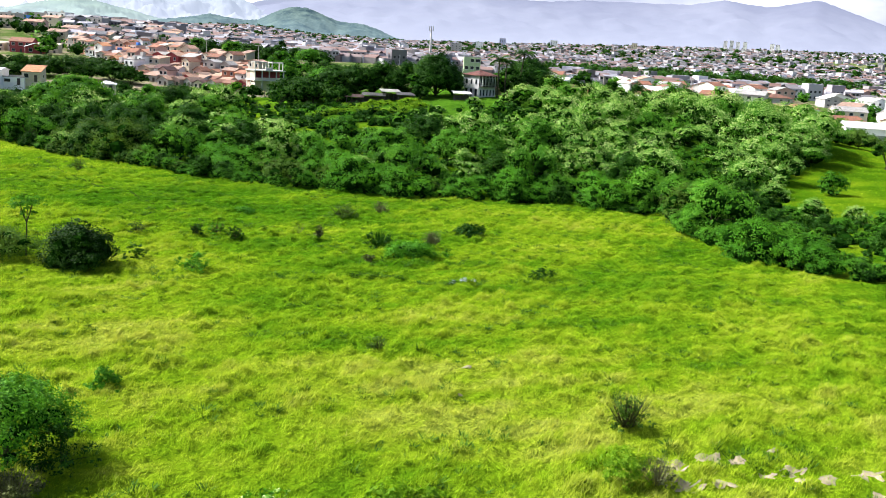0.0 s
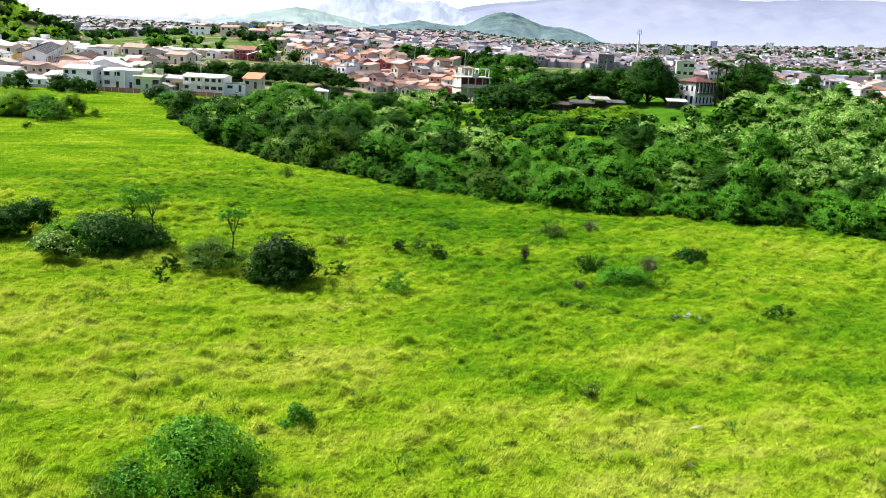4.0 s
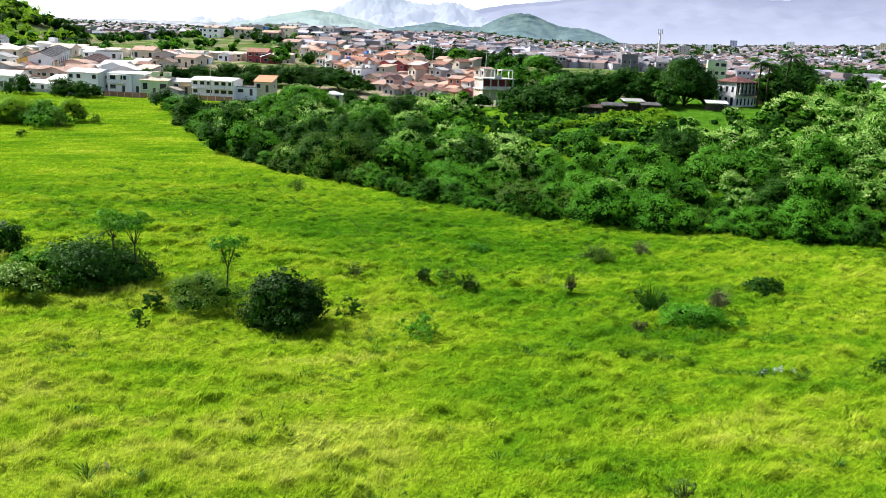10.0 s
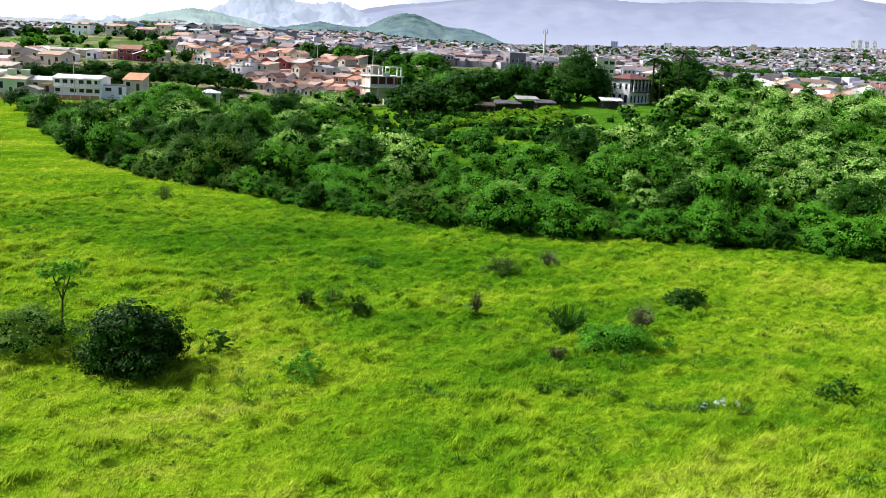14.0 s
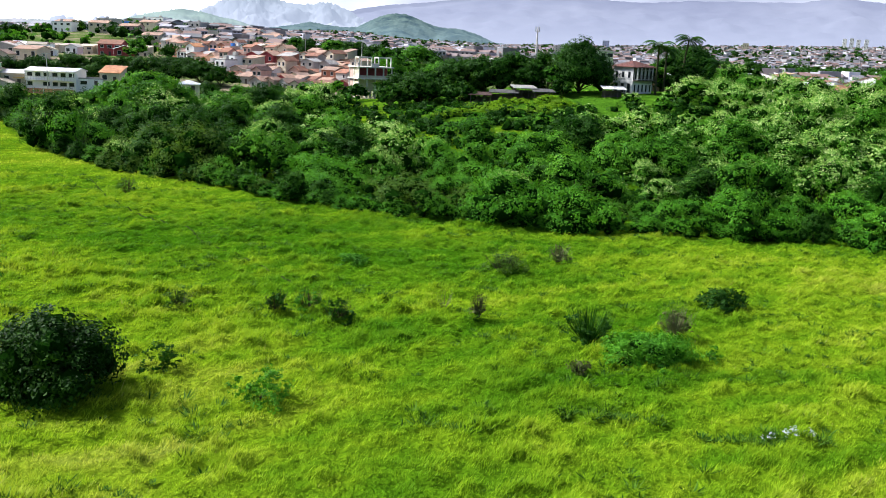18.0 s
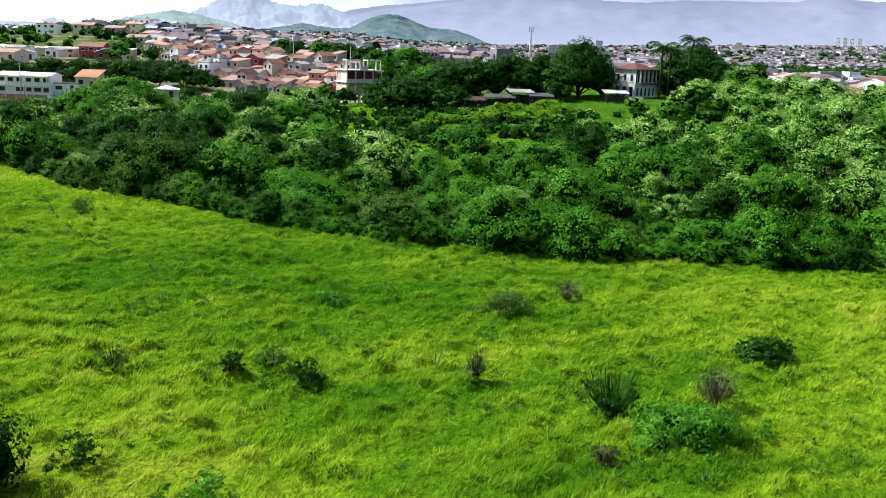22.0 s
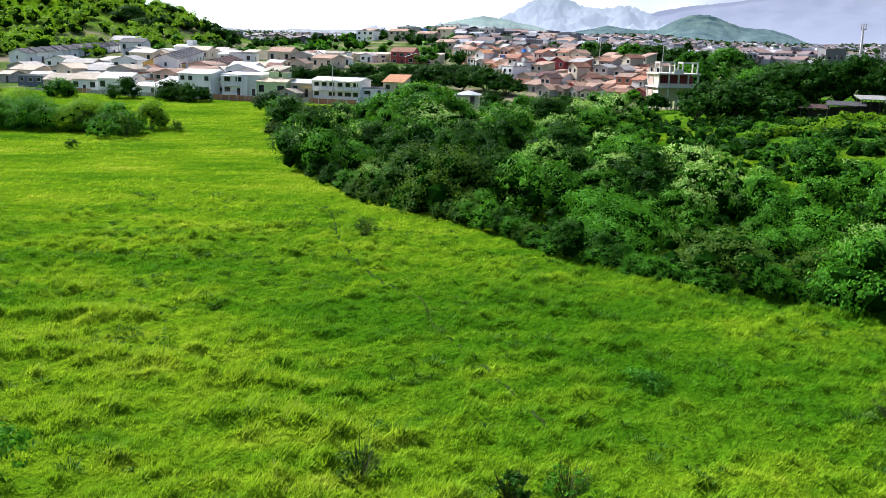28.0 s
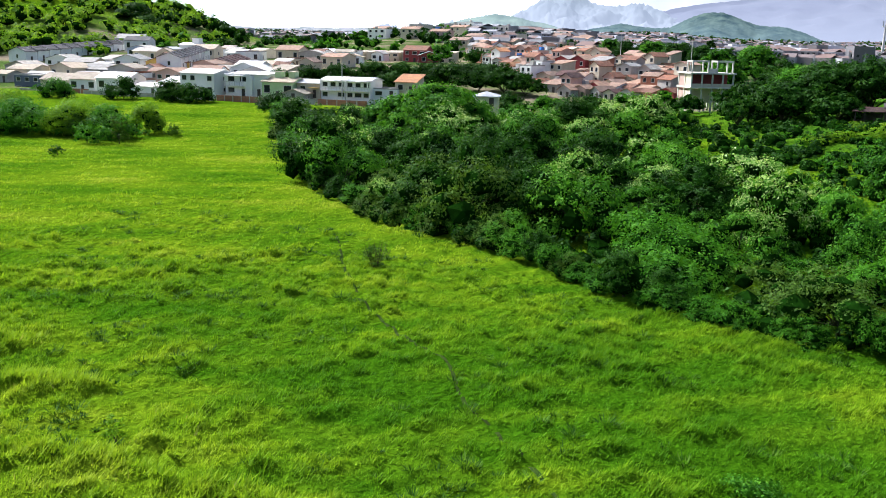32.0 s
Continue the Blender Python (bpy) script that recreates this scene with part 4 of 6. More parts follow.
for _ in range(9000):
    x, y = rng.uniform(-95, 120), rng.uniform(82, 250)
    if not bool(in_wood(np.array([x]), np.array([y]))[0]):
        continue
    g = edge_gap(x, y)
    if g < 2.2:
        continue
    gap = 4.8 if g < 25 else 5.6
    if any((x - a) ** 2 + (y - b) ** 2 < gap * gap for a, b, *_ in placed):
        continue
    r = rng.random()
    if x < 14 and x > -20 and y > 206:
        kind_here = "lush"
    else:
        kind_here = ""
    near_front = g < 11
    if x < -24 and g < 16:
        kind = "olive" if r < 0.28 else "dark" if r < 0.62 else "pale" if r < 0.82 else "mid"
    elif near_front:
        kind = "low" if r < 0.6 else "mid" if r < 0.9 else "olive"
    elif g < 22 and x > -22:
        kind = "mid" if r < 0.45 else "low" if r < 0.6 else "dark" if r < 0.75 else "pale"
    elif x < -25:
        kind = "dark" if r < 0.35 else "pale" if r < 0.65 else "mid"
    else:
        kind = ("pale" if r < 0.68 else "mid" if r < 0.92 else "dark") if x > 18 else ("mid" if r < 0.5 else "pale" if r < 0.78 else "low" if r < 0.9 else "dark")
    if x > 44 and y < 125:
        kind = "dark" if r < 0.4 else "mid" if r < 0.8 else "low"
    kind = kind_here or kind
    small = 0.48 if y > 196 and -20 < x < 46 else 1.2 if y > 196 and x > 54 else 1.0
    s = rng.choice([rng.uniform(0.55, 0.8), rng.uniform(0.85, 1.15), rng.uniform(1.1, 1.5)]) * small
    if x > 56 and y < 150:
        s *= 0.66
    placed.append((x, y, kind, s))
# a low fringe right along the meadow's edge
for (ax, ay), (bx, by) in zip(EDGE, EDGE[1:]):
    n = max(1, round(math.hypot(bx - ax, by - ay) / 2.6))
    for k in range(n):
        t = (k + rng.random()) / n
        gx_, gy_ = ax + (bx - ax) * t, ay + (by - ay) * t
        nx_, ny_ = -(by - ay), bx - ax
        q = 1.5 / math.hypot(nx_, ny_) * rng.uniform(0.5, 1.3)
        r = rng.random()
        placed.append((gx_ + nx_ * q, gy_ + ny_ * q, "low" if gx_ > -24 and r < 0.6 else "olive" if r < 0.5 else "dark" if r < 0.7 else "mid", rng.uniform(0.38, 0.62)))
placed.sort(key=lambda p: edge_gap(p[0], p[1]))
used = set()
for i, (x, y, kind, s) in enumerate(placed[:298]):
    src = KINDS[kind][i % len(KINDS[kind])]
    m = pose(x, y, float(land(x, y)), 0, 0, rng.uniform(0, 360))
    if src in used:
        ob = copy_thing(src, m)
    else:
        ob = src
        ob.matrix_basis = m
        used.add(src)
    ob.scale = (s, s, s * rng.uniform(0.85, 1.2))
# the rest of the wood, farther in
deep = placed[298:]
nrng = np.random.default_rng(9)
for kind, mat, tops, label in (("pale", LEAF_MID, LEAF_PALE, "far thicket of shrubs topped with pale blossom"), ("mid", LEAF_MID, None, "far thicket of mid-green shrubs"), ("dark", LEAF_DARK, None, "far thicket of dark green shrubs"), ("low", LEAF_CREEPER, None, "low bright thicket"), ("lush", LEAF_CREEPER, None, "low lush bright green thicket"), ("olive", LEAF_OLIVE, None, "dull olive thicket")):
    cen, rad = [], []
    for x, y, k, s in deep:
        if k == kind:
            c, r = crown_blobs(nrng, 7.0 * s, 0.3, (2.0 if k == "lush" else 3.4 if k == "low" else 5.2) * s, 15, 0.8, (0.15, 0.25))
            cen.append(c + (x, y, float(land(x, y))))
            rad.append(r)
    if cen:
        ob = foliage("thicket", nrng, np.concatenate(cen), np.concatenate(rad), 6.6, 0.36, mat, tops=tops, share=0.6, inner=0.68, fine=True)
        tagged(ob, label, "thicket", kind="stuff")
# leaf litter and creepers that fill the ground between the shrubs; dark leaf colour stands in for shade in the gaps
ux, uy = nrng.uniform(-95, 120, 4600), nrng.uniform(82, 252, 4600)
ok = in_wood(ux, uy) & np.array([edge_gap(a, b) > 0.8 for a, b in zip(ux, uy)])
ux, uy = ux[ok], uy[ok]
ur = nrng.uniform(0.8, 1.7, len(ux))
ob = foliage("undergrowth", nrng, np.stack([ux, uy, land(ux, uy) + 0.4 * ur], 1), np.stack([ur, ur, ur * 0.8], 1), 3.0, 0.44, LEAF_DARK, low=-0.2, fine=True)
tagged(ob, "tangled green undergrowth between the shrubs", "undergrowth", kind="stuff")

# ---- buildings ----
def solid(name, verts, faces, mat, parent=None, label=""):
    me = bpy.data.meshes.new(name)
    me.from_pydata([tuple(map(float, v)) for v in verts], [], faces)
    me.materials.append(mat)
    me.update()
    ob = new(name, me)
    if parent:
        ob.parent = parent
    if label:
        ob["label"] = label
    return ob


BOX_FACES = [(3, 2, 1, 0), (4, 5, 6, 7), (0, 1, 5, 4), (1, 2, 6, 5), (2, 3, 7, 6), (3, 0, 4, 7)]


def slab(name, x0, x1, y0, y1, z0, z1, mat, parent=None, label=""):
    """A block between two corners."""
    v = [(x, y, z) for z in (z0, z1) for x, y in ((x0, y0), (x1, y0), (x1, y1), (x0, y1))]
    return solid(name, v, BOX_FACES, mat, parent, label)


WINDOW_MESHES = {}


def window(parent, x, z, w, h, y=0.0, turn=0.0, frame_mat=None, name="window", pane=None):
    """A framed window set into a wall: a frame ring, a sill and a pane set back in it."""
    frame_mat, pane = frame_mat or FRAMEPAINT, pane or GLASS
    key = (round(w, 2), round(h, 2), frame_mat.name, pane.name)
    if key not in WINDOW_MESHES:
        t = 0.08
        outer = [(-w / 2, -0.06, 0), (w / 2, -0.06, 0), (w / 2, -0.06, h), (-w / 2, -0.06, h)]
        inner = [(-w / 2 + t, -0.06, t), (w / 2 - t, -0.06, t), (w / 2 - t, -0.06, h - t), (-w / 2 + t, -0.06, h - t)]
        back_o = [(a, 0.02, c) for a, b, c in outer]
        back_i = [(a, 0.02, c) for a, b, c in inner]
        v = outer + inner + back_o + back_i
        f = []
        for k in range(4):
            n = (k + 1) % 4
            f += [(k, n, n + 4, k + 4), (k + 8, n + 8, n, k), (k + 4, n + 4, n + 12, k + 12)]
        o = len(v)
        v += [(-w / 2 - 0.08, -0.14, -0.08), (w / 2 + 0.08, -0.14, -0.08), (w / 2 + 0.08, 0.02, -0.08), (-w / 2 - 0.08, 0.02, -0.08), (-w / 2 - 0.08, -0.14, 0), (w / 2 + 0.08, -0.14, 0), (w / 2 + 0.08, 0.02, 0), (-w / 2 - 0.08, 0.02, 0)]
        f += [tuple(i + o for i in face) for face in BOX_FACES]
        a = solid(name, v, f, frame_mat)
        b = slab("pane", -w / 2 + t, w / 2 - t, -0.03, -0.01, t, h - t, pane)
        WINDOW_MESHES[key] = a.data, b.data
        bpy.data.objects.remove(a)
        bpy.data.objects.remove(b)
    a, b = new(name, WINDOW_MESHES[key][0]), new("pane", WINDOW_MESHES[key][1])
    a.parent, b.parent = parent, a
    a.location, a.rotation_euler[2] = (x, y, z), radians(turn)
    return a


def wall_and_roof(root, w, d, h, style, wall, roof, rise, over=0.35, foot=1.5):
    x0, x1, y0, y1 = -w / 2, w / 2, 0.0, d
    v = [(x0, y0, -foot), (x1, y0, -foot), (x1, y1, -foot), (x0, y1, -foot), (x0, y0, h), (x1, y0, h), (x1, y1, h), (x0, y1, h)]
    t = 0.14
    if style == "flat":
        p = 0.35
        slab("wall", x0, x1, y0, y1, -foot, h, wall, root)
        q = 0.18
        v2 = [(x0, y0), (x1, y0), (x1, y1), (x0, y1)]
        v3 = [(x0 + q, y0 + q), (x1 - q, y0 + q), (x1 - q, y1 - q), (x0 + q, y1 - q)]
        vv = [(a, b, h) for a, b in v2] + [(a, b, h + p) for a, b in v2] + [(a, b, h + p) for a, b in v3] + [(a, b, h + 0.05) for a, b in v3]
        f = []
        for k in range(4):
            n = (k + 1) % 4
            f += [(k, n, n + 4, k + 4), (k + 4, n + 4, n + 8, k + 8), (k + 8, n + 8, n + 12, k + 12)]
        f.append((12, 13, 14, 15))
        solid("roof", vv, f, roof, root)
        return
    if style == "side":      # ridge along the front
        m = (y0 + y1) / 2
        v += [(x0, m, h + rise), (x1, m, h + rise)]
        f = [(0, 1, 5, 4), (2, 3, 7, 6), (1, 2, 6, 9, 5), (3, 0, 4, 8, 7)]
        solid("wall", v, f, wall, root)
        k = rise / (d / 2)
        for s, e in ((y0 - over, h - over * k), (y1 + over, h - over * k)):
            a = [(x0 - over, s, e), (x1 + over, s, e), (x1 + over, m, h + rise), (x0 - over, m, h + rise)]
            b = [(p, q, r + t) for p, q, r in a]
            solid("roof", a + b, BOX_FACES, roof, root)
    elif style == "front":   # gable towards the front
        v += [(0, y0, h + rise), (0, y1, h + rise)]
        f = [(0, 1, 5, 8, 4), (2, 3, 7, 9, 6), (1, 2, 6, 5), (3, 0, 4, 7)]
        solid("wall", v, f, wall, root)
        k = rise / (w / 2)
        for s, e in ((x0 - over, h - over * k), (x1 + over, h - over * k)):
            a = [(s, y0 - over, e), (0, y0 - over, h + rise), (0, y1 + over, h + rise), (s, y1 + over, e)]
            b = [(p, q, r + t) for p, q, r in a]
            solid("roof", a + b, BOX_FACES, roof, root)
    elif style == "shed":    # one slope falling to the front
        v[6] = (x1, y1, h + rise)
        v[7] = (x0, y1, h + rise)
        solid("wall", v, [(0, 1, 5, 4), (2, 3, 7, 6), (1, 2, 6, 5), (3, 0, 4, 7)], wall, root)
        k = rise / d
        a = [(x0 - over, y0 - over, h - over * k), (x1 + over, y0 - over, h - over * k), (x1 + over, y1 + over, h + rise + over * k), (x0 - over, y1 + over, h + rise + over * k)]
        solid("roof", a + [(p, q, r + t) for p, q, r in a], BOX_FACES, roof, root)
    else:                    # hipped
        slab("wall", x0, x1, y0, y1, -foot, h, wall, root)
        r = min(w, d) / 2
        e = [(x0 - over, y0 - over, h), (x1 + over, y0 - over, h), (x1 + over, y1 + over, h), (x0 - over, y1 + over, h)]
        g = [(p, q, z + t) for p, q, z in e]
        if w >= d:
            ridge = [(x0 + r, (y0 + y1) / 2, h + rise), (x1 - r + 0.01, (y0 + y1) / 2, h + rise)]
            tops = [(4, 5, 9, 8), (5, 6, 9), (6, 7, 8, 9), (7, 4, 8)]
        else:
            ridge = [(0, y0 + r, h + rise), (0, y1 - r + 0.01, h + rise)]
            tops = [(4, 5, 8), (5, 6, 9, 8), (6, 7, 9), (7, 4, 8, 9)]
        solid("roof", e + g + ridge, [(3, 2, 1, 0), (0, 1, 5, 4), (1, 2, 6, 5), (2, 3, 7, 6), (3, 0, 4, 7)] + tops, roof, root)


def house(x, y, w, d, h, style, wall, roof, label, rise=1.2, yaw=0.0, floors=2, wins=3, z=None, foot=1.5, door=True, group="", name="house", side=True, win_w=1.25, seed=None):
    """A house with walls, roof, framed windows and a door; x, y is the middle of its front."""
    root = new(name)
    root.location = (x, y, float(land(x, y)) if z is None else z)
    root.rotation_euler[2] = radians(yaw)
    tagged(root, label, "house", group)
    wall_and_roof(root, w, d, h, style, wall, roof, rise, foot=foot)
    r = random.Random(int(x * 13 + y * 7) if seed is None else seed)
    fh = h / floors
    if style == "flat" and name == "town_house":
        tx = r.uniform(-0.25, 0.25) * w
        slab("water_tank", tx - 0.7, tx + 0.7, d * 0.4, d * 0.4 + 1.3, h + 0.06, h + 1.5, r.choice([GREY, CONCRETE, BLUEPAINT, GREY]), root)
    for k in range(floors):
        for i in range(wins):
            cx = -w / 2 + w * (i + 0.5) / wins
            if door and k == 0 and i == wins // 2:
                dr = slab("door", cx - 0.45, cx + 0.45, -0.05, 0.02, 0.0, 2.05, DARKWOOD, root)
                continue
            if r.random() < 0.12:
                continue
            window(root, cx, k * fh + fh * 0.36, win_w * 1.15 if r.random() < 0.7 else win_w * 1.5, fh * 0.46)
        if side:
            window(root, -w / 2, k * fh + fh * 0.36, 0.9, fh * 0.36, d * 0.5, -90)
            window(root, w / 2, k * fh + fh * 0.36, 0.9, fh * 0.36, d * 0.5, 90)
    return root


def balcony(root, x0, x1, z, depth, mat, posts=5, roofed=True, top=2.4):
    """A slab with a rail of thin posts and, above it, a canopy on pillars."""
    b = slab("balcony", x0, x1, -depth, 0.0, z - 0.15, z, mat, root)
    for i in range(posts):
        px = x0 + (x1 - x0) * i / (posts - 1)
        slab("baluster", px - 0.03, px + 0.03, -depth, -depth + 0.05, z, z + 0.9, STEEL, b)
    slab("rail", x0, x1, -depth - 0.02, -depth + 0.06, z + 0.9, z + 0.97, STEEL, b)
    if roofed:
        slab("canopy", x0 - 0.1, x1 + 0.1, -depth - 0.1, 0.0, z + top, z + top + 0.14, mat, b)
        for px in (x0 + 0.1, x1 - 0.1):
            slab("pillar", px - 0.1, px + 0.1, -depth, -depth + 0.2, z, z + top, mat, b)


# the front row of the estate, along the meadow
WH = "white rendered two-storey house at the meadow's edge"
house(-207.4, 300, 9.1, 8, 5.0, "flat", BLUEWALL, GREY, "dark slate-blue flat-roofed house", 0, 0, 2, 3, z=0.3)
house(-196.1, 298, 9.8, 8, 3.6, "side", CREAM, BEIGEROOF, "cream house with a beige tiled gable roof", 1.7, 0, 1, 2, z=1.0)
house(-185.2, 296, 8.6, 8, 3.6, "side", WHITE, BEIGEROOF, "white house with a beige tiled gable roof", 1.7, 0, 1, 3, z=1.6)
house(-174.0, 294, 10.2, 8, 3.9, "side", WHITE, TINROOF, "white house with a pale sheet roof and tall windows", 1.5, 0, 1, 3, z=2.0, win_w=1.6)
house(-159.4, 288, 9.4, 6, 2.4, "shed", WHITE, TINROOF, "low white outbuilding with a pale sheet roof", 0.7, 0, 1, 2, z=2.0)
house(-160.5, 300, 8.0, 8, 5.2, "front", PINK, TILE_PALE, "pinkish house with a clay roof behind the outbuilding", 1.2, 0, 2, 3, z=2.4)
house(-153.9, 291, 6.2, 6, 3.0, "shed", CREAM, TINROOF, "cream garage with a white sheet roof", 1.2, 0, 1, 1, z=2.6)
root = house(-145.2, 290, 10.3, 9, 5.6, "side", WHITE, TINROOF, WH + " with a pale roof", 1.0, -4, 2, 4, z=2.6, door=False)
root = house(-135.3, 293, 6.8, 8, 5.6, "shed", WHITE, TINROOF, "white modern house with a balcony on pillars", 0.4, 0, 2, 2, z=2.6)
balcony(root, -2.9, 2.2, 2.8, 1.4, WHITE, 8)
root = house(-129.4, 293.5, 4.6, 7, 5.6, "shed", WHITE, TINROOF, "narrow white house with a white stair tower", 0.5, 0, 2, 1, z=2.6)
slab("stair_tower", -3.0, -1.4, -1.0, 2.0, 0, 5.3, WHITE, root)
root = house(-123.4, 292, 8.6, 8, 4.3, "side", GREENWALL, BEIGEROOF, "pale green house with two square water towers", 1.0, 0, 1, 3, z=2.4, win_w=1.5)
for px in (-1.2, 2.6):
    tw = slab("water_tower", px - 0.9, px + 0.9, 3.0, 5.0, 4.3, 6.7, GREENWALL, root)
    slab("tower_cap", px - 1.0, px + 1.0, 2.9, 5.1, 6.7, 6.85, CREAM, tw)
root = house(-115.7, 294, 6.4, 8, 3.6, "side", CREAM, TINROOF, "cream house with a pale roof and yellow porch", 0.8, 0, 1, 2, z=3.0)
slab("porch", 0.6, 3.0, -1.4, 0.0, 2.5, 2.65, YELLOW, root)
for k, cx in enumerate((-109.0, -102.3)):
    root = house(cx, 294, 6.5, 8, 4.9, "side", WHITE, TINROOF, "white terraced house with a balcony and white roof", 0.7, 0, 2, 3, z=2.7, group="white terraced pair", door=False, side=False)
    balcony(root, -3.0, 3.0, 2.5, 1.2, WHITE, 9, True, 2.2)
house(-96.0, 296, 6.6, 6, 2.3, "flat", WHITE, GREY, "low white flat-roofed annex", 0, 0, 1, 2, z=3.4)
house(-91.0, 297, 5.4, 6, 3.0, "shed", CREAM, ORANGE, "small cream house with an orange tiled roof", 1.6, 0, 1, 2, z=4.6)
house(-117.5, 289, 6.0, 5, 2.0, "front", GREY, BEIGEROOF, "low grey gabled shed behind the garden wall", 1.0, 0, 1, 1, z=2.2)


def garden_wall(x0, x1, y, h, mat, label, z):
    root = new("garden_wall")
    root.location = ((x0 + x1) / 2, y, z)
    tagged(root, label, "wall", "garden walls along the meadow")
    n = max(1, round((x1 - x0) / 2.5))
    st = (x1 - x0) / n
    for i in range(n):
        a = -(x1 - x0) / 2 + i * st
        slab("panel", a + 0.1, a + st - 0.1, -0.07, 0.07, -1, h, mat, root)
        slab("pillar", a - 0.1, a + 0.1, -0.12, 0.12, -1, h + 0.08, CONCRETE, root)


garden_wall(-200, -184, 289, 1.9, GREY, "grey cement garden wall", 0.6)
garden_wall(-184, -176, 287, 2.2, BRICK, "bare brick garden wall", 1.0)
garden_wall(-176, -152, 285, 1.8, GREY, "stained grey garden wall", 1.2)
garden_wall(-152, -136, 283, 2.2, WHITE, "whitewashed garden wall", 1.4)
garden_wall(-136, -122, 284, 2.0, BRICK, "dark red brick garden wall", 1.4)
garden_wall(-122, -110, 286, 1.7, GREY, "weathered grey garden wall", 1.6)
garden_wall(-110, -97, 287, 1.5, BRICK, "low red brick garden wall", 1.8)
# behind: terraces with dark roofs, the gabled houses between
def terrace(n, x0, y0, x1, y1, z0, z1, w, d, h, wall, roof, label, group):
    """A stepped row of gabled houses from one end to the other, fronts to the right of the way."""
    yaw = math.degrees(math.atan2(y1 - y0, x1 - x0))
    for k in range(n):
        t = k / (n - 1)
        house(x0 + (x1 - x0) * t, y0 + (y1 - y0) * t, w, d, h, "side", wall, roof, label, 1.5, yaw, 2 if h > 4 else 1, 1, z=z0 + (z1 - z0) * t, group=group, foot=4)


terrace(9, -186, 346, -200, 384, 6.6, 8.6, 4.3, 8, 3.8, WHITE, DARKROOF, "white terraced house with a dark gable roof", "dark-roofed terrace")
terrace(11, -262, 364, -257, 420, 6.6, 10.2, 5.3, 8.5, 3.8, WHITE, DARKROOF, "white house of a long terrace with dark gable roof", "long dark-roofed terrace")
terrace(6, -172, 352, -178, 374, 6.2, 7.2, 4.0, 8, 2.8, PINK, BROWNROOF, "terraced house with a dark brown gable roof", "brown-roofed terrace")
house(-192.4, 344, 11.6, 8, 2.6, "front", YELLOW, TILE, "yellow house with a wide clay gable roof", 2.2, 10, 1, 3, z=6.2)
house(-268.3, 430, 12, 9, 5.0, "side", LILAC, FIBRE, "lilac-white house with a grey gable roof", 1.8, 12, 2, 3, z=10.6)
root = house(-221.9, 405, 8.5, 8, 3.4, "side", WHITE, TINROOF, "white house with a stepped tower", 0.8, 5, 1, 3, z=10.4)
slab("tower", 0.5, 3.4, 2, 5, 3.4, 6.0, WHITE, root)
r = random.Random(3)
for k, (hx, hy, hw, st, wm, rm) in enumerate([(-226, 318, 10, "side", CREAM, BEIGEROOF), (-214, 322, 10, "front", CREAM, BEIGEROOF), (-238, 330, 11, "front", GREY, FIBRE), (-204, 326, 10, "side", GREY, FIBRE), (-192, 322, 9, "front", GREY, BEIGEROOF), (-226, 345, 11, "side", CREAM, FIBRE), (-212, 352, 10, "front", WHITE, FIBRE),
                                               (-240, 352, 11, "front", WHITE, FIBRE), (-180, 326, 9, "side", CREAM, TILE_PALE), (-168, 330, 9, "side", WHITE, TILE_PALE), (-158, 336, 9, "front", WHITE, TINROOF), (-150, 328, 8, "front", WHITE, TINROOF), (-176, 342, 9, "front", PINK, TILE_PALE), (-164, 348, 9, "side", WHITE, TINROOF),
                                               (-222, 376, 10, "side", CREAM, FIBRE), (-236, 392, 10, "front", LILAC, FIBRE), (-210, 396, 9, "side", CREAM, BEIGEROOF), (-250, 410, 10, "side", WHITE, DARKROOF), (-184, 384, 9, "flat", WHITE, GREY), (-172, 392, 9, "side", CREAM, TILE_PALE), (-160, 386, 9, "front", GREY, FIBRE), (-148, 378, 9, "side", CREAM, TILE_PALE)]):
    house(hx, hy, hw, 8, r.uniform(2.8, 4.6), st, wm, rm, "plain house of the estate with a tiled roof", r.uniform(1.0, 1.6), r.uniform(-14, 14), 1, 3, foot=3)
# small houses packed between the rows
taken = [(o.location.x, o.location.y) for o in scene.objects if o.parent is None and o.name.startswith("house")]
for _ in range(900):
    hx, hy = r.uniform(-226, -146), r.uniform(306, 420)
    if any(abs(hx - a) < 7.6 and abs(hy - b) < 8.2 for a, b in taken) or (hx < -165 and 340 < hy < 392 and hx > -208):
        continue
    taken.append((hx, hy))
    house(hx, hy, r.uniform(4.8, 7.0), 6.5, r.uniform(2.4, 3.6), r.choice(["side", "front", "shed", "flat"]), r.choice([WHITE, WHITE, CREAM, GREY, PINK]), r.choice([BEIGEROOF, FIBRE, TINROOF, TILE_PALE, TILE]), "small rendered house squeezed between its neighbours", r.uniform(0.8, 1.4), r.uniform(-20, 20), 1, 2, foot=3, group="small packed houses", side=False)
# the long cream row farther up
for k in range(12):
    house(-204 + 7.4 * k, 424 + 0.4 * k, 6.0, 7, 4.2, "shed", PINK if k == 4 else CREAM, BEIGEROOF, "cream box-like house in a long row", 0.7, 0, 2, 2, z=7.6 + 0.1 * k, group="long cream row", side=False)
house(-131.2, 416, 9, 8, 5.0, "side", REDWALL, TILE, "dark red house with a clay roof", 1.6, 0, 2, 3, z=9.0)
house(-124, 412, 8, 7, 3.2, "front", REDWALL, TINROOF, "dark red low house with a white fascia", 1.4, 20, 1, 2, z=9.0)
house(-59.2, 255, 4.6, 4.6, 2.2, "hip", CREAM, TINROOF, "small white-roofed pavilion among the trees", 1.0, 10, 1, 2, z=5.2)

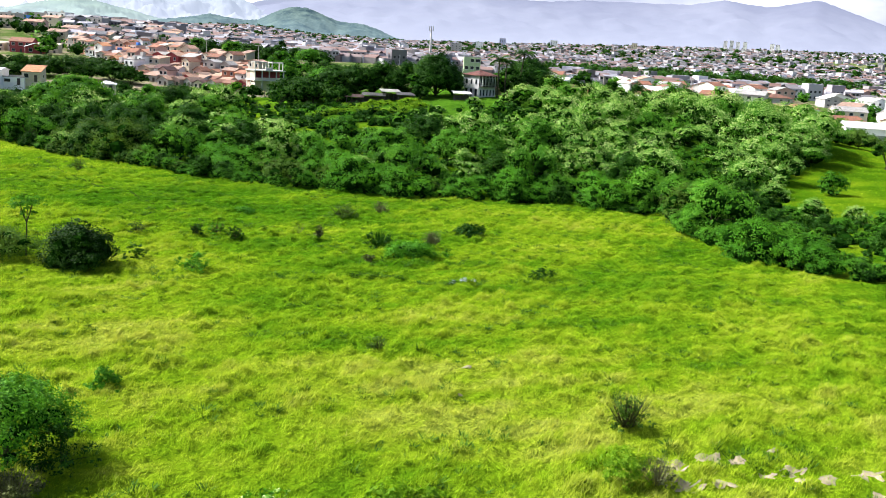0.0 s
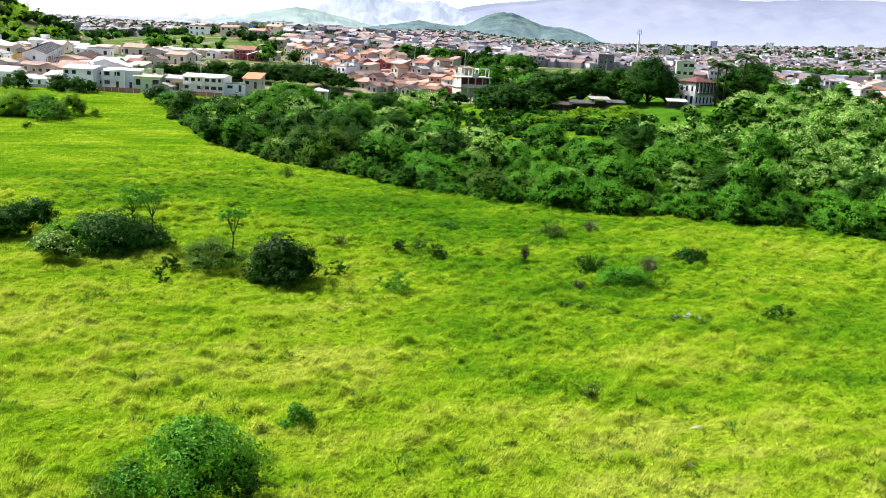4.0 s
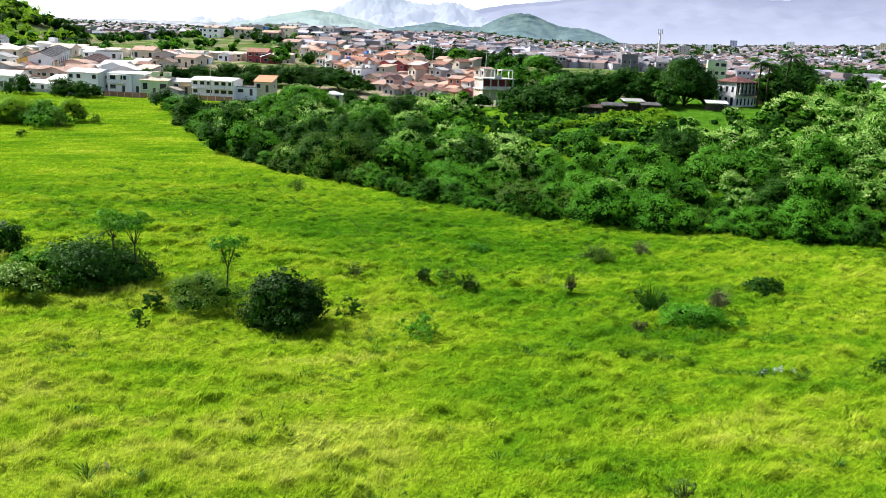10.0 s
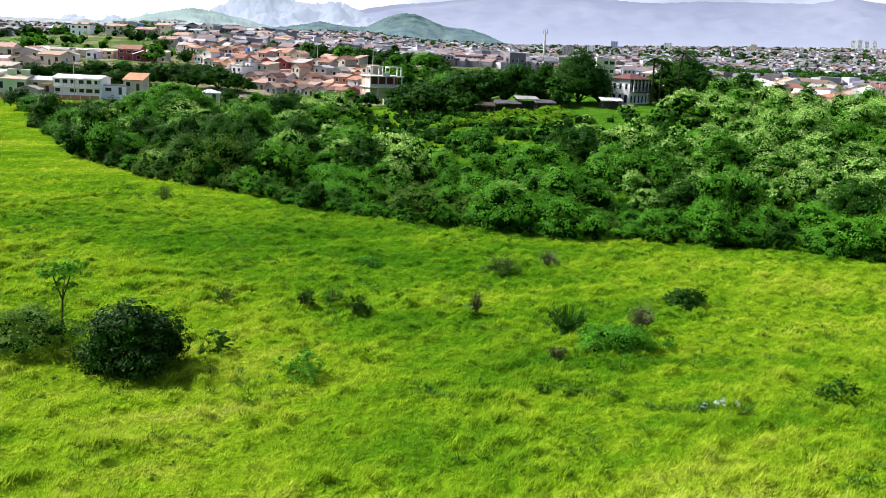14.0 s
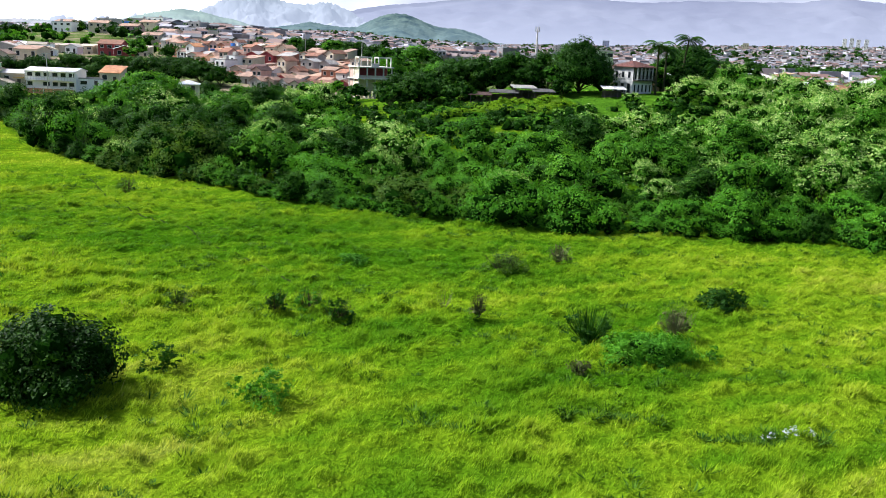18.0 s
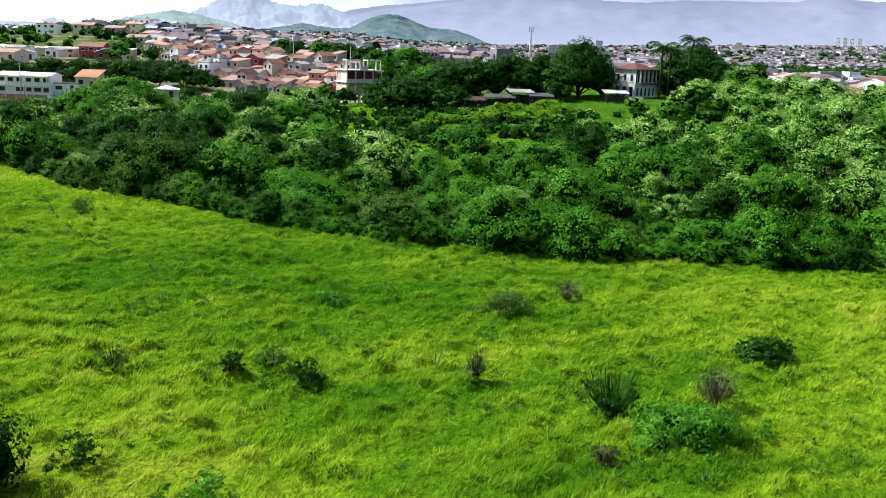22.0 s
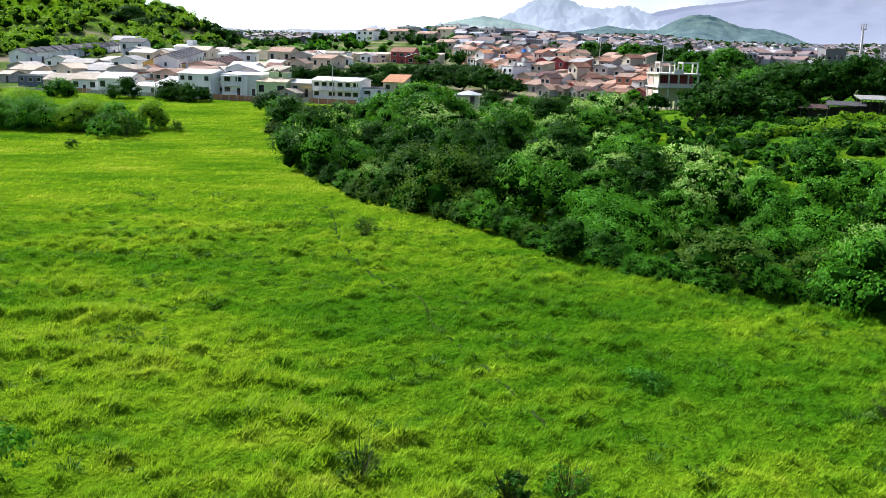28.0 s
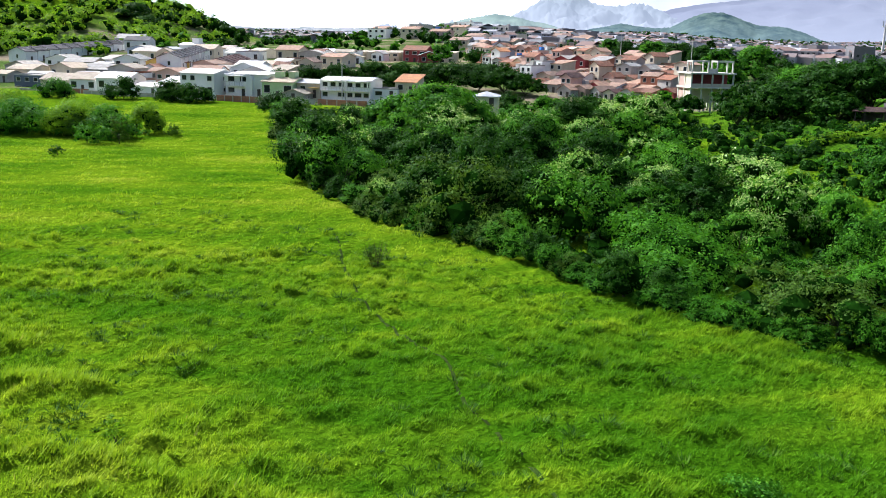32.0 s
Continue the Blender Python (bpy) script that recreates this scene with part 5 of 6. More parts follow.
# the unfinished concrete building
fb = new("unfinished_building")
fb.location, fb.rotation_euler[2] = (-18.4, 281.5, 6.4), radians(27)
fb.scale = (0.89, 0.89, 0.92)
tagged(fb, "unfinished concrete-frame building with brick infill and open top storey", "building")
W, D = 10.2, 7.0
for z0 in (3.3, 6.4):
    slab("floor_slab", -W / 2 - 0.5, W / 2 + 0.5, -0.6, D + 0.3, z0, z0 + 0.3, CONCRETE, fb)
for i in range(5):
    for j in range(3):
        px, py = -W / 2 + W * i / 4, D * j / 2
        slab("column", px - 0.17, px + 0.17, py - 0.17, py + 0.17, -2, 6.4, CONCRETE, fb)
for z0 in (0.0, 3.6):
    for j in range(2):
        slab("infill_panel", -W / 2 - 0.03, -W / 2 + 0.1, D * j / 2 + 0.2, D * (j + 1) / 2 - 0.2, z0 - (2 if z0 == 0 else 0), z0 + 2.7, PINK if j else CREAM, fb, "hollow brick infill")
    slab("back_wall", -W / 2 + 0.2, W / 2, D - 0.15, D, z0, z0 + 2.8, BRICK, fb)
slab("inner_wall", -W / 2 + 0.2, W / 2 - 0.2, 2.6, 2.75, 3.6, 6.2, REDWALL, fb)
slab("inner_wall", -W / 2 + 0.2, W / 2 - 0.2, 2.6, 2.75, 0, 3.1, CREAM, fb)
slab("parapet", -W / 2, W / 2, -0.1, 0.1, 3.6, 4.3, CREAM, fb)
for a, b in ((-W / 2 + 0.2, -W / 2 + 4.0), (W / 2 - 4.0, W / 2 - 0.2)):
    for px in (a, b):
        for py in (0.3, 3.2):
            slab("post", px - 0.14, px + 0.14, py - 0.14, py + 0.14, 6.7, 9.0, CONCRETE, fb)
    for py in (0.3, 3.2):
        slab("beam", a - 0.14, b + 0.14, py - 0.14, py + 0.14, 9.0, 9.35, CONCRETE, fb)
    for px in (a, b):
        slab("beam", px - 0.14, px + 0.14, 0.44, 3.06, 9.0, 9.35, CONCRETE, fb)
slab("low_wall", -1.0, 1.0, 0.2, 0.35, 6.7, 7.6, CONCRETE, fb)

# the old two-storey farmhouse on the hill
mans = new("farmhouse")
mans.location, mans.rotation_euler[2] = (40.6, 241.0, 10.2), radians(38)
tagged(mans, "old whitewashed two-storey farmhouse with a dark red hipped roof", "house")
OLDROOF = roof_material("old_red_roof", (0.13, 0.05, 0.042), (0.08, 0.04, 0.036))
OLDWHITE = surface("weathered_whitewash", (0.8, 0.79, 0.78), 0.85, 0.2, 0.6, (0.36, 0.36, 0.38))
wall_and_roof(mans, 6.4, 5.4, 5.5, "hip", OLDWHITE, OLDROOF, 1.3, 0.5)
gal = slab("gallery", -3.2, 3.2, -1.2, 0.0, 2.7, 2.9, DARKWOOD, mans, "dark timber gallery floor")
for i in range(6):
    px = -3.1 + 6.2 * i / 5
    slab("post", px - 0.08, px + 0.08, -1.15, -1.0, 2.9, 5.45, FRAMEPAINT, gal)
for i in range(24):
    px = -3.1 + 6.2 * i / 23
    slab("baluster", px - 0.03, px + 0.03, -1.14, -1.08, 2.9, 3.75, DARKWOOD, gal)
slab("rail", -3.2, 3.2, -1.18, -1.04, 3.75, 3.85, DARKWOOD, gal)
# dark panel over the upper wall, making the gallery read as dark openings
slab("gallery_back", -3.15, 3.15, -0.06, -0.01, 2.9, 5.4, DARKWOOD, gal, "dark panel at the back of the gallery")
slab("gallery_roof", -3.4, 3.4, -1.5, 0.0, 5.45, 5.58, OLDROOF, gal)
for i in range(5):
    window(mans, -2.5 + 1.25 * i, 3.0, 0.75, 2.0, -0.07, 0, FRAMEPAINT, "gallery_door")
    window(mans, -2.5 + 1.25 * i, 0.3, 0.7, 1.7, 0.0, 0, OLDWHITE)
for i in range(3):
    window(mans, -3.2, 3.2, 0.8, 1.4, 1.0 + 1.7 * i, -90)
    window(mans, -3.2, 0.3, 0.8, 1.8, 1.0 + 1.7 * i, -90, DARKWOOD, "side_door")


def open_shed(x, y, w, d, h, roof, label, yaw=0, z=None, posts=4):
    root = new("shed")
    root.location = (x, y, float(land(x, y)) if z is None else z)
    root.rotation_euler[2] = radians(yaw)
    tagged(root, label, "shed")
    for i in range(posts):
        for py in (0.1, d - 0.1):
            px = -w / 2 + 0.15 + (w - 0.3) * i / (posts - 1)
            slab("post", px - 0.07, px + 0.07, py - 0.07, py + 0.07, -0.4, h, DARKWOOD, root)
    v = [(-w / 2 - 0.3, -0.4, h), (w / 2 + 0.3, -0.4, h), (w / 2 + 0.3, d + 0.4, h + 0.5), (-w / 2 - 0.3, d + 0.4, h + 0.5)]
    solid("roof", v + [(a, b, c + 0.1) for a, b, c in v], BOX_FACES, roof, root)
    slab("back_wall", -w / 2 + 0.2, w / 2 - 0.2, d - 0.2, d - 0.1, -0.3, h * 0.8, DARKWOOD, root)


open_shed(10.5, 231.0, 5.5, 3.2, 1.9, DARKROOF, "open farm shed with a weathered sheet roof", -6)
open_shed(15.0, 232.5, 4.4, 3.2, 2.3, FIBRE, "open farm shed with a weathered grey roof", 8)
open_shed(5.8, 232.0, 4.2, 3.0, 1.7, BROWNROOF, "low open shed with a rusty brown roof", -3)
open_shed(18.6, 230.5, 4.0, 3.0, 1.5, DARKROOF, "low dark shelter beside the sheds", 4)
open_shed(32.8, 230.6, 4.2, 2.6, 1.7, TINROOF, "small cattle shelter with a white sheet roof", 3)
house(47.5, 252, 9, 6, 2.3, "shed", PINK, TILE, "low pinkish outbuilding behind the palms", 0.8, 0, 1, 3, z=9.6)
house(56.5, 254, 6, 6, 2.4, "shed", WHITE, TILE, "low white outbuilding behind the palms", 0.8, 0, 1, 2, z=9.6)

# trees round the farmhouse and the town's edge
T = "dark green mango tree with a dense round crown"
broad_tree(27.0, 240.5, 11.4, 13.0, LEAF_DARK, "very large dark tree beside the farmhouse", 0.03, 301, 0.42, 5, 80, 0.8)
broad_tree(21.0, 237.5, 6.0, 5.0, LEAF_MID, "small leafy tree in front of the large one", 0.25, 302, 0.45, 6, 16)
for i, (tx, ty, th, tw, mt) in enumerate([(7.2, 243, 9.6, 10.0, LEAF_DARK), (13.9, 245, 10, 10, LEAF_DARK), (20.5, 243, 9.4, 9, LEAF_DARK), (0.6, 243, 8.6, 9.5, LEAF_DARK), (-6, 241, 7.6, 9, LEAF_DARK), (-11, 247, 7.0, 8, LEAF_DARK), (1.5, 235, 5.0, 6, LEAF_DARK), (22.5, 233.5, 4.0, 4, LEAF_DARK), (48, 249, 8.6, 8, LEAF_DARK), (52, 246.5, 7.4, 7, LEAF_DARK), (-3, 268, 7.4, 9, LEAF_MID), (3, 262, 9, 10, LEAF_DARK), (-5, 250, 4.4, 7, LEAF_MID), (-2, 274, 8, 9, LEAF_MID)]):
    broad_tree(tx, ty, th * 0.95, tw * 1.2, mt, T, 0.06, 310 + i, 0.5, 4.2, 34, group="mango trees on the hill")
broad_tree(54.8, 256, 10.6, 12.5, LEAF_DARK, "wide dark tree behind the palms", 0.14, 330, 0.5, 6, 44)
broad_tree(43.5, 246.0, 6.5, 6.0, LEAF_MID, "light green tree beside the farmhouse", 0.3, 331, 0.45, 6, 18)
broad_tree(60.2, 244, 6.4, 7.5, LEAF_MID, "bushy green tree at the lawn's end", 0.15, 332, 0.45, 6, 20)
broad_tree(53.5, 236.5, 4.6, 4.6, LEAF_MID, "small green tree at the lawn's end", 0.1, 333, 0.4, 7, 14)
PURPLE = leaf_material("leaf_purple", [(0.02, 0.012, 0.016), (0.045, 0.025, 0.03), (0.07, 0.05, 0.04)], through=0.2)
bush(50.6, 235.0, 4.0, 3.6, PURPLE, "dark purplish bush at the lawn's end", 334, 0.36, 10, 10)
bush(58.8, 238.0, 3.6, 4.0, PURPLE, "dark purplish shrub among green ones", 335, 0.36, 10, 10)
palm(43.1, 239.6, 11.4, "tall slim coconut palm beside the farmhouse", 1, 22, 3.5)
palm(45.8, 243.5, 10.6, "slim palm close to the farmhouse", 2, 20, 3.1)
palm(50.1, 246.0, 12.9, "tallest palm above the dark trees", 3, 22, 3.6)
palm(56.0, 238.5, 8.4, "palm with drooping fronds at the wood", 4, 20, 3.4)
palm(-4.5, 243.0, 3.0, "young banana-like palm beside the shed", 5, 9, 2.0)
broad_tree(-59.2, 226, 10.4, 15.5, LEAF_MID, "large spreading tree with flat leafy tiers", 0.18, 340, 0.6, 6, 44, 0.38)
broad_tree(-64.6, 223, 8.2, 12.5, LEAF_MID, "spreading tree with layered branches", 0.12, 341, 0.6, 6, 36, 0.36)
broad_tree(-12.6, 236, 5.4, 6.6, LEAF_DARK, "dark round tree at the wood's back", 0.2, 342, 0.45, 6, 18)
for i, (tx, ty, th, tw, mt) in enumerate([(-27, 272, 5.4, 6.5, LEAF_MID), (-22, 268, 4.6, 6, LEAF_DARK), (-15, 272, 5.2, 6.5, LEAF_DARK), (-9, 276, 6.6, 7.5, LEAF_DARK), (-34, 274, 5.6, 8, LEAF_MID), (-42, 276, 5.2, 9, LEAF_DARK), (-51, 278, 5.2, 9, LEAF_MID), (-60, 280, 5.0, 9, LEAF_DARK), (-70, 282, 4.6, 9, LEAF_MID), (-4, 282, 8, 9, LEAF_DARK)]):
    broad_tree(tx, ty, th, tw, mt, "leafy tree round the unfinished building", 0.1, 460 + i, 0.5, 4.5, 20, group="trees round the unfinished building")
broad_tree(-30, 240, 4.2, 7.0, LEAF_MID, "green tree at the wood's back", 0.2, 343, 0.45, 6, 18)
for i, (tx, ty, th, tw) in enumerate([(-140, 326, 5.5, 10), (-133, 330, 6.2, 11), (-126, 335, 7, 12), (-116, 338, 7.4, 13), (-107, 336, 7.2, 12), (-100, 338, 7.4, 13), (-91, 334, 8.4, 13), (-83, 336, 8.8, 14), (-75, 332, 8.0, 12), (-68, 328, 6.5, 10)]):
    broad_tree(tx, ty, th, tw, LEAF_DARK, "dark green tree in the row behind the houses", 0.06, 350 + i, 0.6, 5, 20, group="tree row behind the houses")
for i, (tx, ty, th, tw, mt) in enumerate([(-16, 340, 11.5, 13, LEAF_MID), (-9, 368, 11, 14, LEAF_MID), (-2, 350, 9, 12, LEAF_DARK), (-55, 440, 10.5, 12, LEAF_DARK), (-44, 430, 10, 12, LEAF_MID), (-35, 420, 9.8, 12, LEAF_DARK), (-26, 400, 9, 11, LEAF_DARK), (-20, 380, 9, 11, LEAF_MID), (-119, 410, 7.2, 9, LEAF_MID), (-28, 520, 11, 9, LEAF_DARK), (76.7, 280, 8.4, 8, LEAF_DARK), (88, 286, 7, 6.5, LEAF_DARK),
                                            (8, 330, 7, 9, LEAF_DARK), (-48, 455, 11, 12, LEAF_DARK), (-62, 452, 11, 11, LEAF_MID), (-224, 436, 7.2, 13, LEAF_DARK), (-302, 482, 9, 19, LEAF_DARK), (-286, 470, 7, 13, LEAF_DARK), (-157.5, 719, 7.5, 11, LEAF_DARK), (-98, 560, 8, 12, LEAF_DARK)]):
    broad_tree(tx, ty, th, tw, mt, "leafy tree between the houses of the town", 0.08, 370 + i, 0.65, 4.5, 22, group="trees between the houses")

# ---- the town on the slope ----
TOWN_WALLS = [CREAM, CREAM, CREAM, WHITE, WHITE, GREY, GREY, PINK, BRICK, WHITE, REDWALL]
TOWN_ROOFS = [TILE, TILE, TILE, TILE, TILE_PALE, TILE_PALE, TILE_PALE, FIBRE, FIBRE, BROWNROOF, ORANGE]
r = random.Random(41)
ty, row = 330.0, 0
while ty < 505:
    k = (ty - 330) / 175
    x, x1 = -60 - 78 * k ** 0.8, -25 - 34 * k
    while x < x1:
        w = r.uniform(3.4, 5.6)
        tall = r.random() < (0.3 if ty > 352 else 0.05)
        st = r.choice(["front", "front", "front", "side", "side", "side", "shed", "flat"])
        wm = r.choice(TOWN_WALLS)
        hy = ty + r.uniform(-2.5, 2.5)
        house(x + w / 2, hy, w, r.uniform(5, 6.4), r.uniform(4.8, 5.8) if tall else r.uniform(2.3, 2.9), st, wm, r.choice(TOWN_ROOFS) if st != "flat" else GREY,
              "two-storey rendered house of the hillside town" if tall else "small house of the hillside town with a tiled roof", r.uniform(0.8, 1.3), r.uniform(-42, -22), 2 if tall else 1, 2, foot=4, group="hillside town houses",
              z=float(land(x, ty)) + (0.4 if ty > 352 else -0.6), side=False, name="town_house", win_w=0.9)
        x += w + r.uniform(-0.3, 1.0)
    ty += 7.6 + 3.4 * k
# skyline houses on the ridge
for k, (hx, hy, w, h, wm, st) in enumerate([(-176, 700, 16, 6, GREY, "flat"), (-205, 690, 13, 7, GREY, "flat"), (-222, 695, 12, 6, BLUEPAINT, "flat"), (-236, 700, 12, 6, PINK, "flat"), (-250, 690, 10, 6, CREAM, "side"), (-262, 700, 11, 7, WHITE, "flat"), (-190, 680, 14, 8, WHITE, "flat"), (-143, 700, 12, 6, WHITE, "flat"), (-128, 690, 13, 6, WHITE, "side"), (-112, 690, 11, 6, CREAM, "hip"), (-100, 685, 12, 5, WHITE, "flat"), (-160, 660, 12, 7, GREY, "flat"), (-120, 640, 12, 6, PINK, "side"), (-104, 620, 11, 6, WHITE, "side"),
                                             (-180, 630, 12, 6, CREAM, "side"), (-210, 640, 12, 7, GREY, "flat"), (-240, 650, 12, 6, CREAM, "side"), (-140, 600, 12, 6, CREAM, "flat"), (-90, 580, 10, 6, GREY, "flat"), (-112, 560, 10, 7, BRICK, "flat"), (-150, 560, 11, 6, CREAM, "side"), (-176, 580, 11, 6, PINK, "side"), (-80, 540, 10, 6, WHITE, "side"), (-100, 530, 10, 7, PINK, "flat"), (-124, 525, 10, 6, CREAM, "side"), (-146, 520, 10, 6, CREAM, "side"), (-200, 600, 12, 6, CREAM, "side"), (-225, 610, 12, 6, WHITE, "flat")]):
    house(hx, hy, w, 9, h, st, wm, GREY if st == "flat" else TILE_PALE, "boxy two-storey house on the ridge of the town", 1.4, r.uniform(-35, 5), 2, 3, foot=5, group="houses on the ridge", side=False, name="town_house", win_w=1.4)
# right of the hill: roofs beyond the crest
for k, (hx, hy, w, h, st, wm, rm, lab) in enumerate([(54.4, 362, 6.5, 11.5, "flat", GREENWALL, GREY, "pale green four-storey apartment block"), (86, 330, 12, 6, "side", BRICK, TILE, "long brick building with a clay roof"), (94, 322, 7, 5, "front", PINK, ORANGE, "small house with an orange gable roof"), (131, 262, 9, 4, "side", WHITE, TILE, "white house with a red-brown roof"),
                                                       (112, 292, 14, 5, "side", WHITE, TILE_PALE, "white warehouse with a pale roof"), (126, 300, 9, 7, "flat", GREY, GREY, "plain grey windowless cement block"), (140, 310, 12, 4, "side", CREAM, TILE, "low cream house with a clay roof"), (60, 330, 9, 5, "side", WHITE, TINROOF, "white house with a white roof behind the farmhouse"),
                                                       (150, 270, 12, 4, "hip", WHITE, TINROOF, "white house with a pale hipped roof"), (166, 266, 16, 4, "side", WHITE, TINROOF, "large white hall with a pale sheet roof"), (178, 262, 9, 4, "side", YELLOW, TILE, "yellow house with a brown roof"), (192, 284, 12, 5, "side", CREAM, TILE, "cream house with a clay roof"), (204, 280, 10, 5, "front", BLUEPAINT, TINROOF, "blue house with a white roof"), (190, 258, 10, 4, "side", ORANGE, TILE, "orange house with a clay roof"),
                                                       (146, 330, 12, 5, "side", CREAM, TILE, "cream house with a clay roof"), (162, 322, 12, 5, "side", PINK, TILE_PALE, "pinkish house with a pale roof"), (178, 330, 12, 5, "hip", WHITE, TILE, "white house with a clay hipped roof"), (196, 330, 12, 5, "side", CREAM, FIBRE, "cream house with a grey roof"), (212, 320, 12, 5, "side", WHITE, TINROOF, "white house with a white roof"), (158, 296, 12, 4, "hip", WHITE, TINROOF, "white house with a white hipped roof"), (174, 292, 11, 4, "side", PINK, TILE, "pink house with a clay roof"),
                                                       (226, 300, 12, 5, "side", WHITE, TILE, "white rendered house with a clay roof"), (240, 330, 12, 5, "side", CREAM, TILE_PALE, "cream house with a pale roof")]):
    house(hx, hy, w, 9, h, st, wm, rm, lab, 1.6, r.uniform(-20, 20), 4 if h > 10 else 1 if h < 4.5 else 2, 3, foot=5, side=False)
for k in range(60):
    hx, hy = r.uniform(100, 420), r.uniform(345, 560)
    if hx > 0.75 * hy:
        hx *= 0.6
    house(hx, hy, r.uniform(8, 13), 9, r.uniform(3.5, 6.5), r.choice(["side", "front", "hip", "side"]), r.choice([WHITE, CREAM, PINK, WHITE, GREY]), r.choice([TILE, TILE_PALE, FIBRE, TINROOF, TILE]), "house of the town beyond the hill", 1.6, r.uniform(-40, 40), 2, 3, foot=5, group="town beyond the hill", side=False, name="town_house")
garden_wall(150, 196, 262, 3.0, GREY, "long grey boundary wall beyond the clearing", 1.0)
for i, (tx, ty, th, tw, mt) in enumerate([(118, 222, 8, 12, LEAF_MID), (128, 228, 7, 10, LEAF_MID), (108, 214, 7, 11, LEAF_MID), (124, 218, 5, 9, LEAF_OLIVE), (134, 220, 5, 10, LEAF_OLIVE), (146, 223, 5, 10, LEAF_OLIVE), (110, 196, 9.5, 12, LEAF_MID), (103, 190, 8, 11, LEAF_MID), (112, 206, 10, 13, LEAF_MID), (94, 186, 7, 10, LEAF_MID), (98, 200, 9, 12, LEAF_MID), (86, 180, 6, 9, LEAF_MID), (104, 212, 9, 12, LEAF_MID), (98, 288, 8, 9, LEAF_DARK), (136, 250, 6, 7, LEAF_MID), (150, 252, 5, 7, LEAF_MID), (104, 262, 7, 9, LEAF_DARK), (120, 270, 7, 9, LEAF_DARK)]):
    broad_tree(tx, ty, th, tw, mt, "leafy tree beyond the clearing", 0.08, 420 + i, 0.42, 7, 26, group="trees beyond the clearing", tops=LEAF_PALE if mt is LEAF_MID and ty < 215 else None, inner=0.6)

# parked red lorry and lamp posts by the town road
lorry = new("lorry")
lorry.location, lorry.rotation_euler[2] = (-40.5, 410, float(land(-40.5, 410)) + 0.2), radians(8)
tagged(lorry, "red lorry parked at the edge of the town", "lorry")
slab("box_body", -1.2, 4.6, -1.1, 1.1, 0.9, 3.4, CARPAINT, lorry)
cab = slab("cab", -3.0, -1.35, -1.05, 1.05, 0.7, 2.7, CARPAINT, lorry)
slab("windscreen", -2.7, -1.6, -1.08, -1.06, 1.7, 2.4, GLASS, cab)
for wx in (-2.3, 0.6, 3.6):
    for wy in (-1.0, 1.0):
        bm = bmesh.new()
        bmesh.ops.create_cone(bm, cap_ends=True, segments=14, radius1=0.48, radius2=0.48, depth=0.3, matrix=pose(wx, wy, 0.45, 90))
        me = bpy.data.meshes.new("wheel")
        bm.to_mesh(me)
        bm.free()
        me.materials.append(DARKROOF)
        new("wheel", me).parent = lorry


def lamp_post(x, y, h):
    root = new("street_lamp")
    root.location = (x, y, float(land(x, y)))
    tagged(root, "tall grey street lamp post with twin heads", "street lamp")
    v, f = tube([(0, 0, -0.5), (0, 0, h * 0.5), (0, 0, h)], [0.14, 0.11, 0.08], 8)
    mesh_object("pole", v, f, [STEEL], root, smooth=True)
    for s in (-1, 1):
        slab("lamp_head", min(0, s * 1.2), max(0, s * 1.2), -0.15, 0.15, h, h + 0.18, STEEL, root)


lamp_post(-25.5, 330, 15.0)
lamp_post(-56, 430, 12.0)
lamp_post(104.5, 262, 9.0)
lamp_post(-105.5, 291.5, 10.0)

# tower blocks far across the plain
for bearing, away, w, h, wm in ((23.4, 2420, 9, 27, WHITE), (23.75, 2400, 9, 28, WHITE), (24.1, 2430, 9, 25, WHITE), (24.5, 2400, 9, 26, WHITE), (26.0, 2450, 10, 22, WHITE), (26.3, 2440, 10, 21, WHITE), (7.5, 1500, 17, 17, GREY), (8.9, 1800, 14, 16, WHITE), (10.3, 2300, 16, 20, LILAC), (13.4, 2350, 18, 18, WHITE), (18.2, 2380, 14, 16, CREAM)):
    house(away * math.sin(radians(bearing)), away * math.cos(radians(bearing)), w, 12, h, "flat", wm, GREY, "tall pale apartment tower far across the plain", 1.0, -bearing, int(h / 3), 3, foot=6, group="far apartment towers", side=False, name="tower_block", door=False)

# radio mast far off
mast = new("radio_mast")
mast.location = (103, 992, float(land(103, 992)))
tagged(mast, "tall slim white and red radio mast", "mast")
for i in range(8):
    v, f = tube([(0, 0, 4.3 * i - 1), (0, 0, 4.3 * i + 3.3)], [1.5 - 0.1 * i, 1.4 - 0.1 * i], 8)
    mesh_object("section", v, f, [REDSTEEL if i in (0, 1) else STEEL], mast, smooth=True)
for k in range(3):
    slab("antenna", -2.4 + 1.9 * k, -1.6 + 1.9 * k, -1.2, -0.9, 31, 35.5, STEEL, mast)
slab("platform", -2.6, 2.6, -1.5, 1.5, 30.6, 31.0, STEEL, mast)

# ---- far town, hills, mountains and cloud ----
def far_house_material():
    m, nt, b = nodes_of("far_town_walls")
    isl = nt.nodes.new("ShaderNodeNewGeometry").outputs["Random Per Island"]
    c = ramp(nt, isl, [(0.0, (0.42, 0.42, 0.46)), (0.3, (0.24, 0.23, 0.23)), (0.5, (0.17, 0.14, 0.13)), (0.62, (0.12, 0.13, 0.15)), (0.8, (0.34, 0.33, 0.35)), (1.0, (0.66, 0.66, 0.72))])
    nt.links.new(c, b.inputs["Base Color"])
    b.inputs["Roughness"].default_value = 0.8
    return m


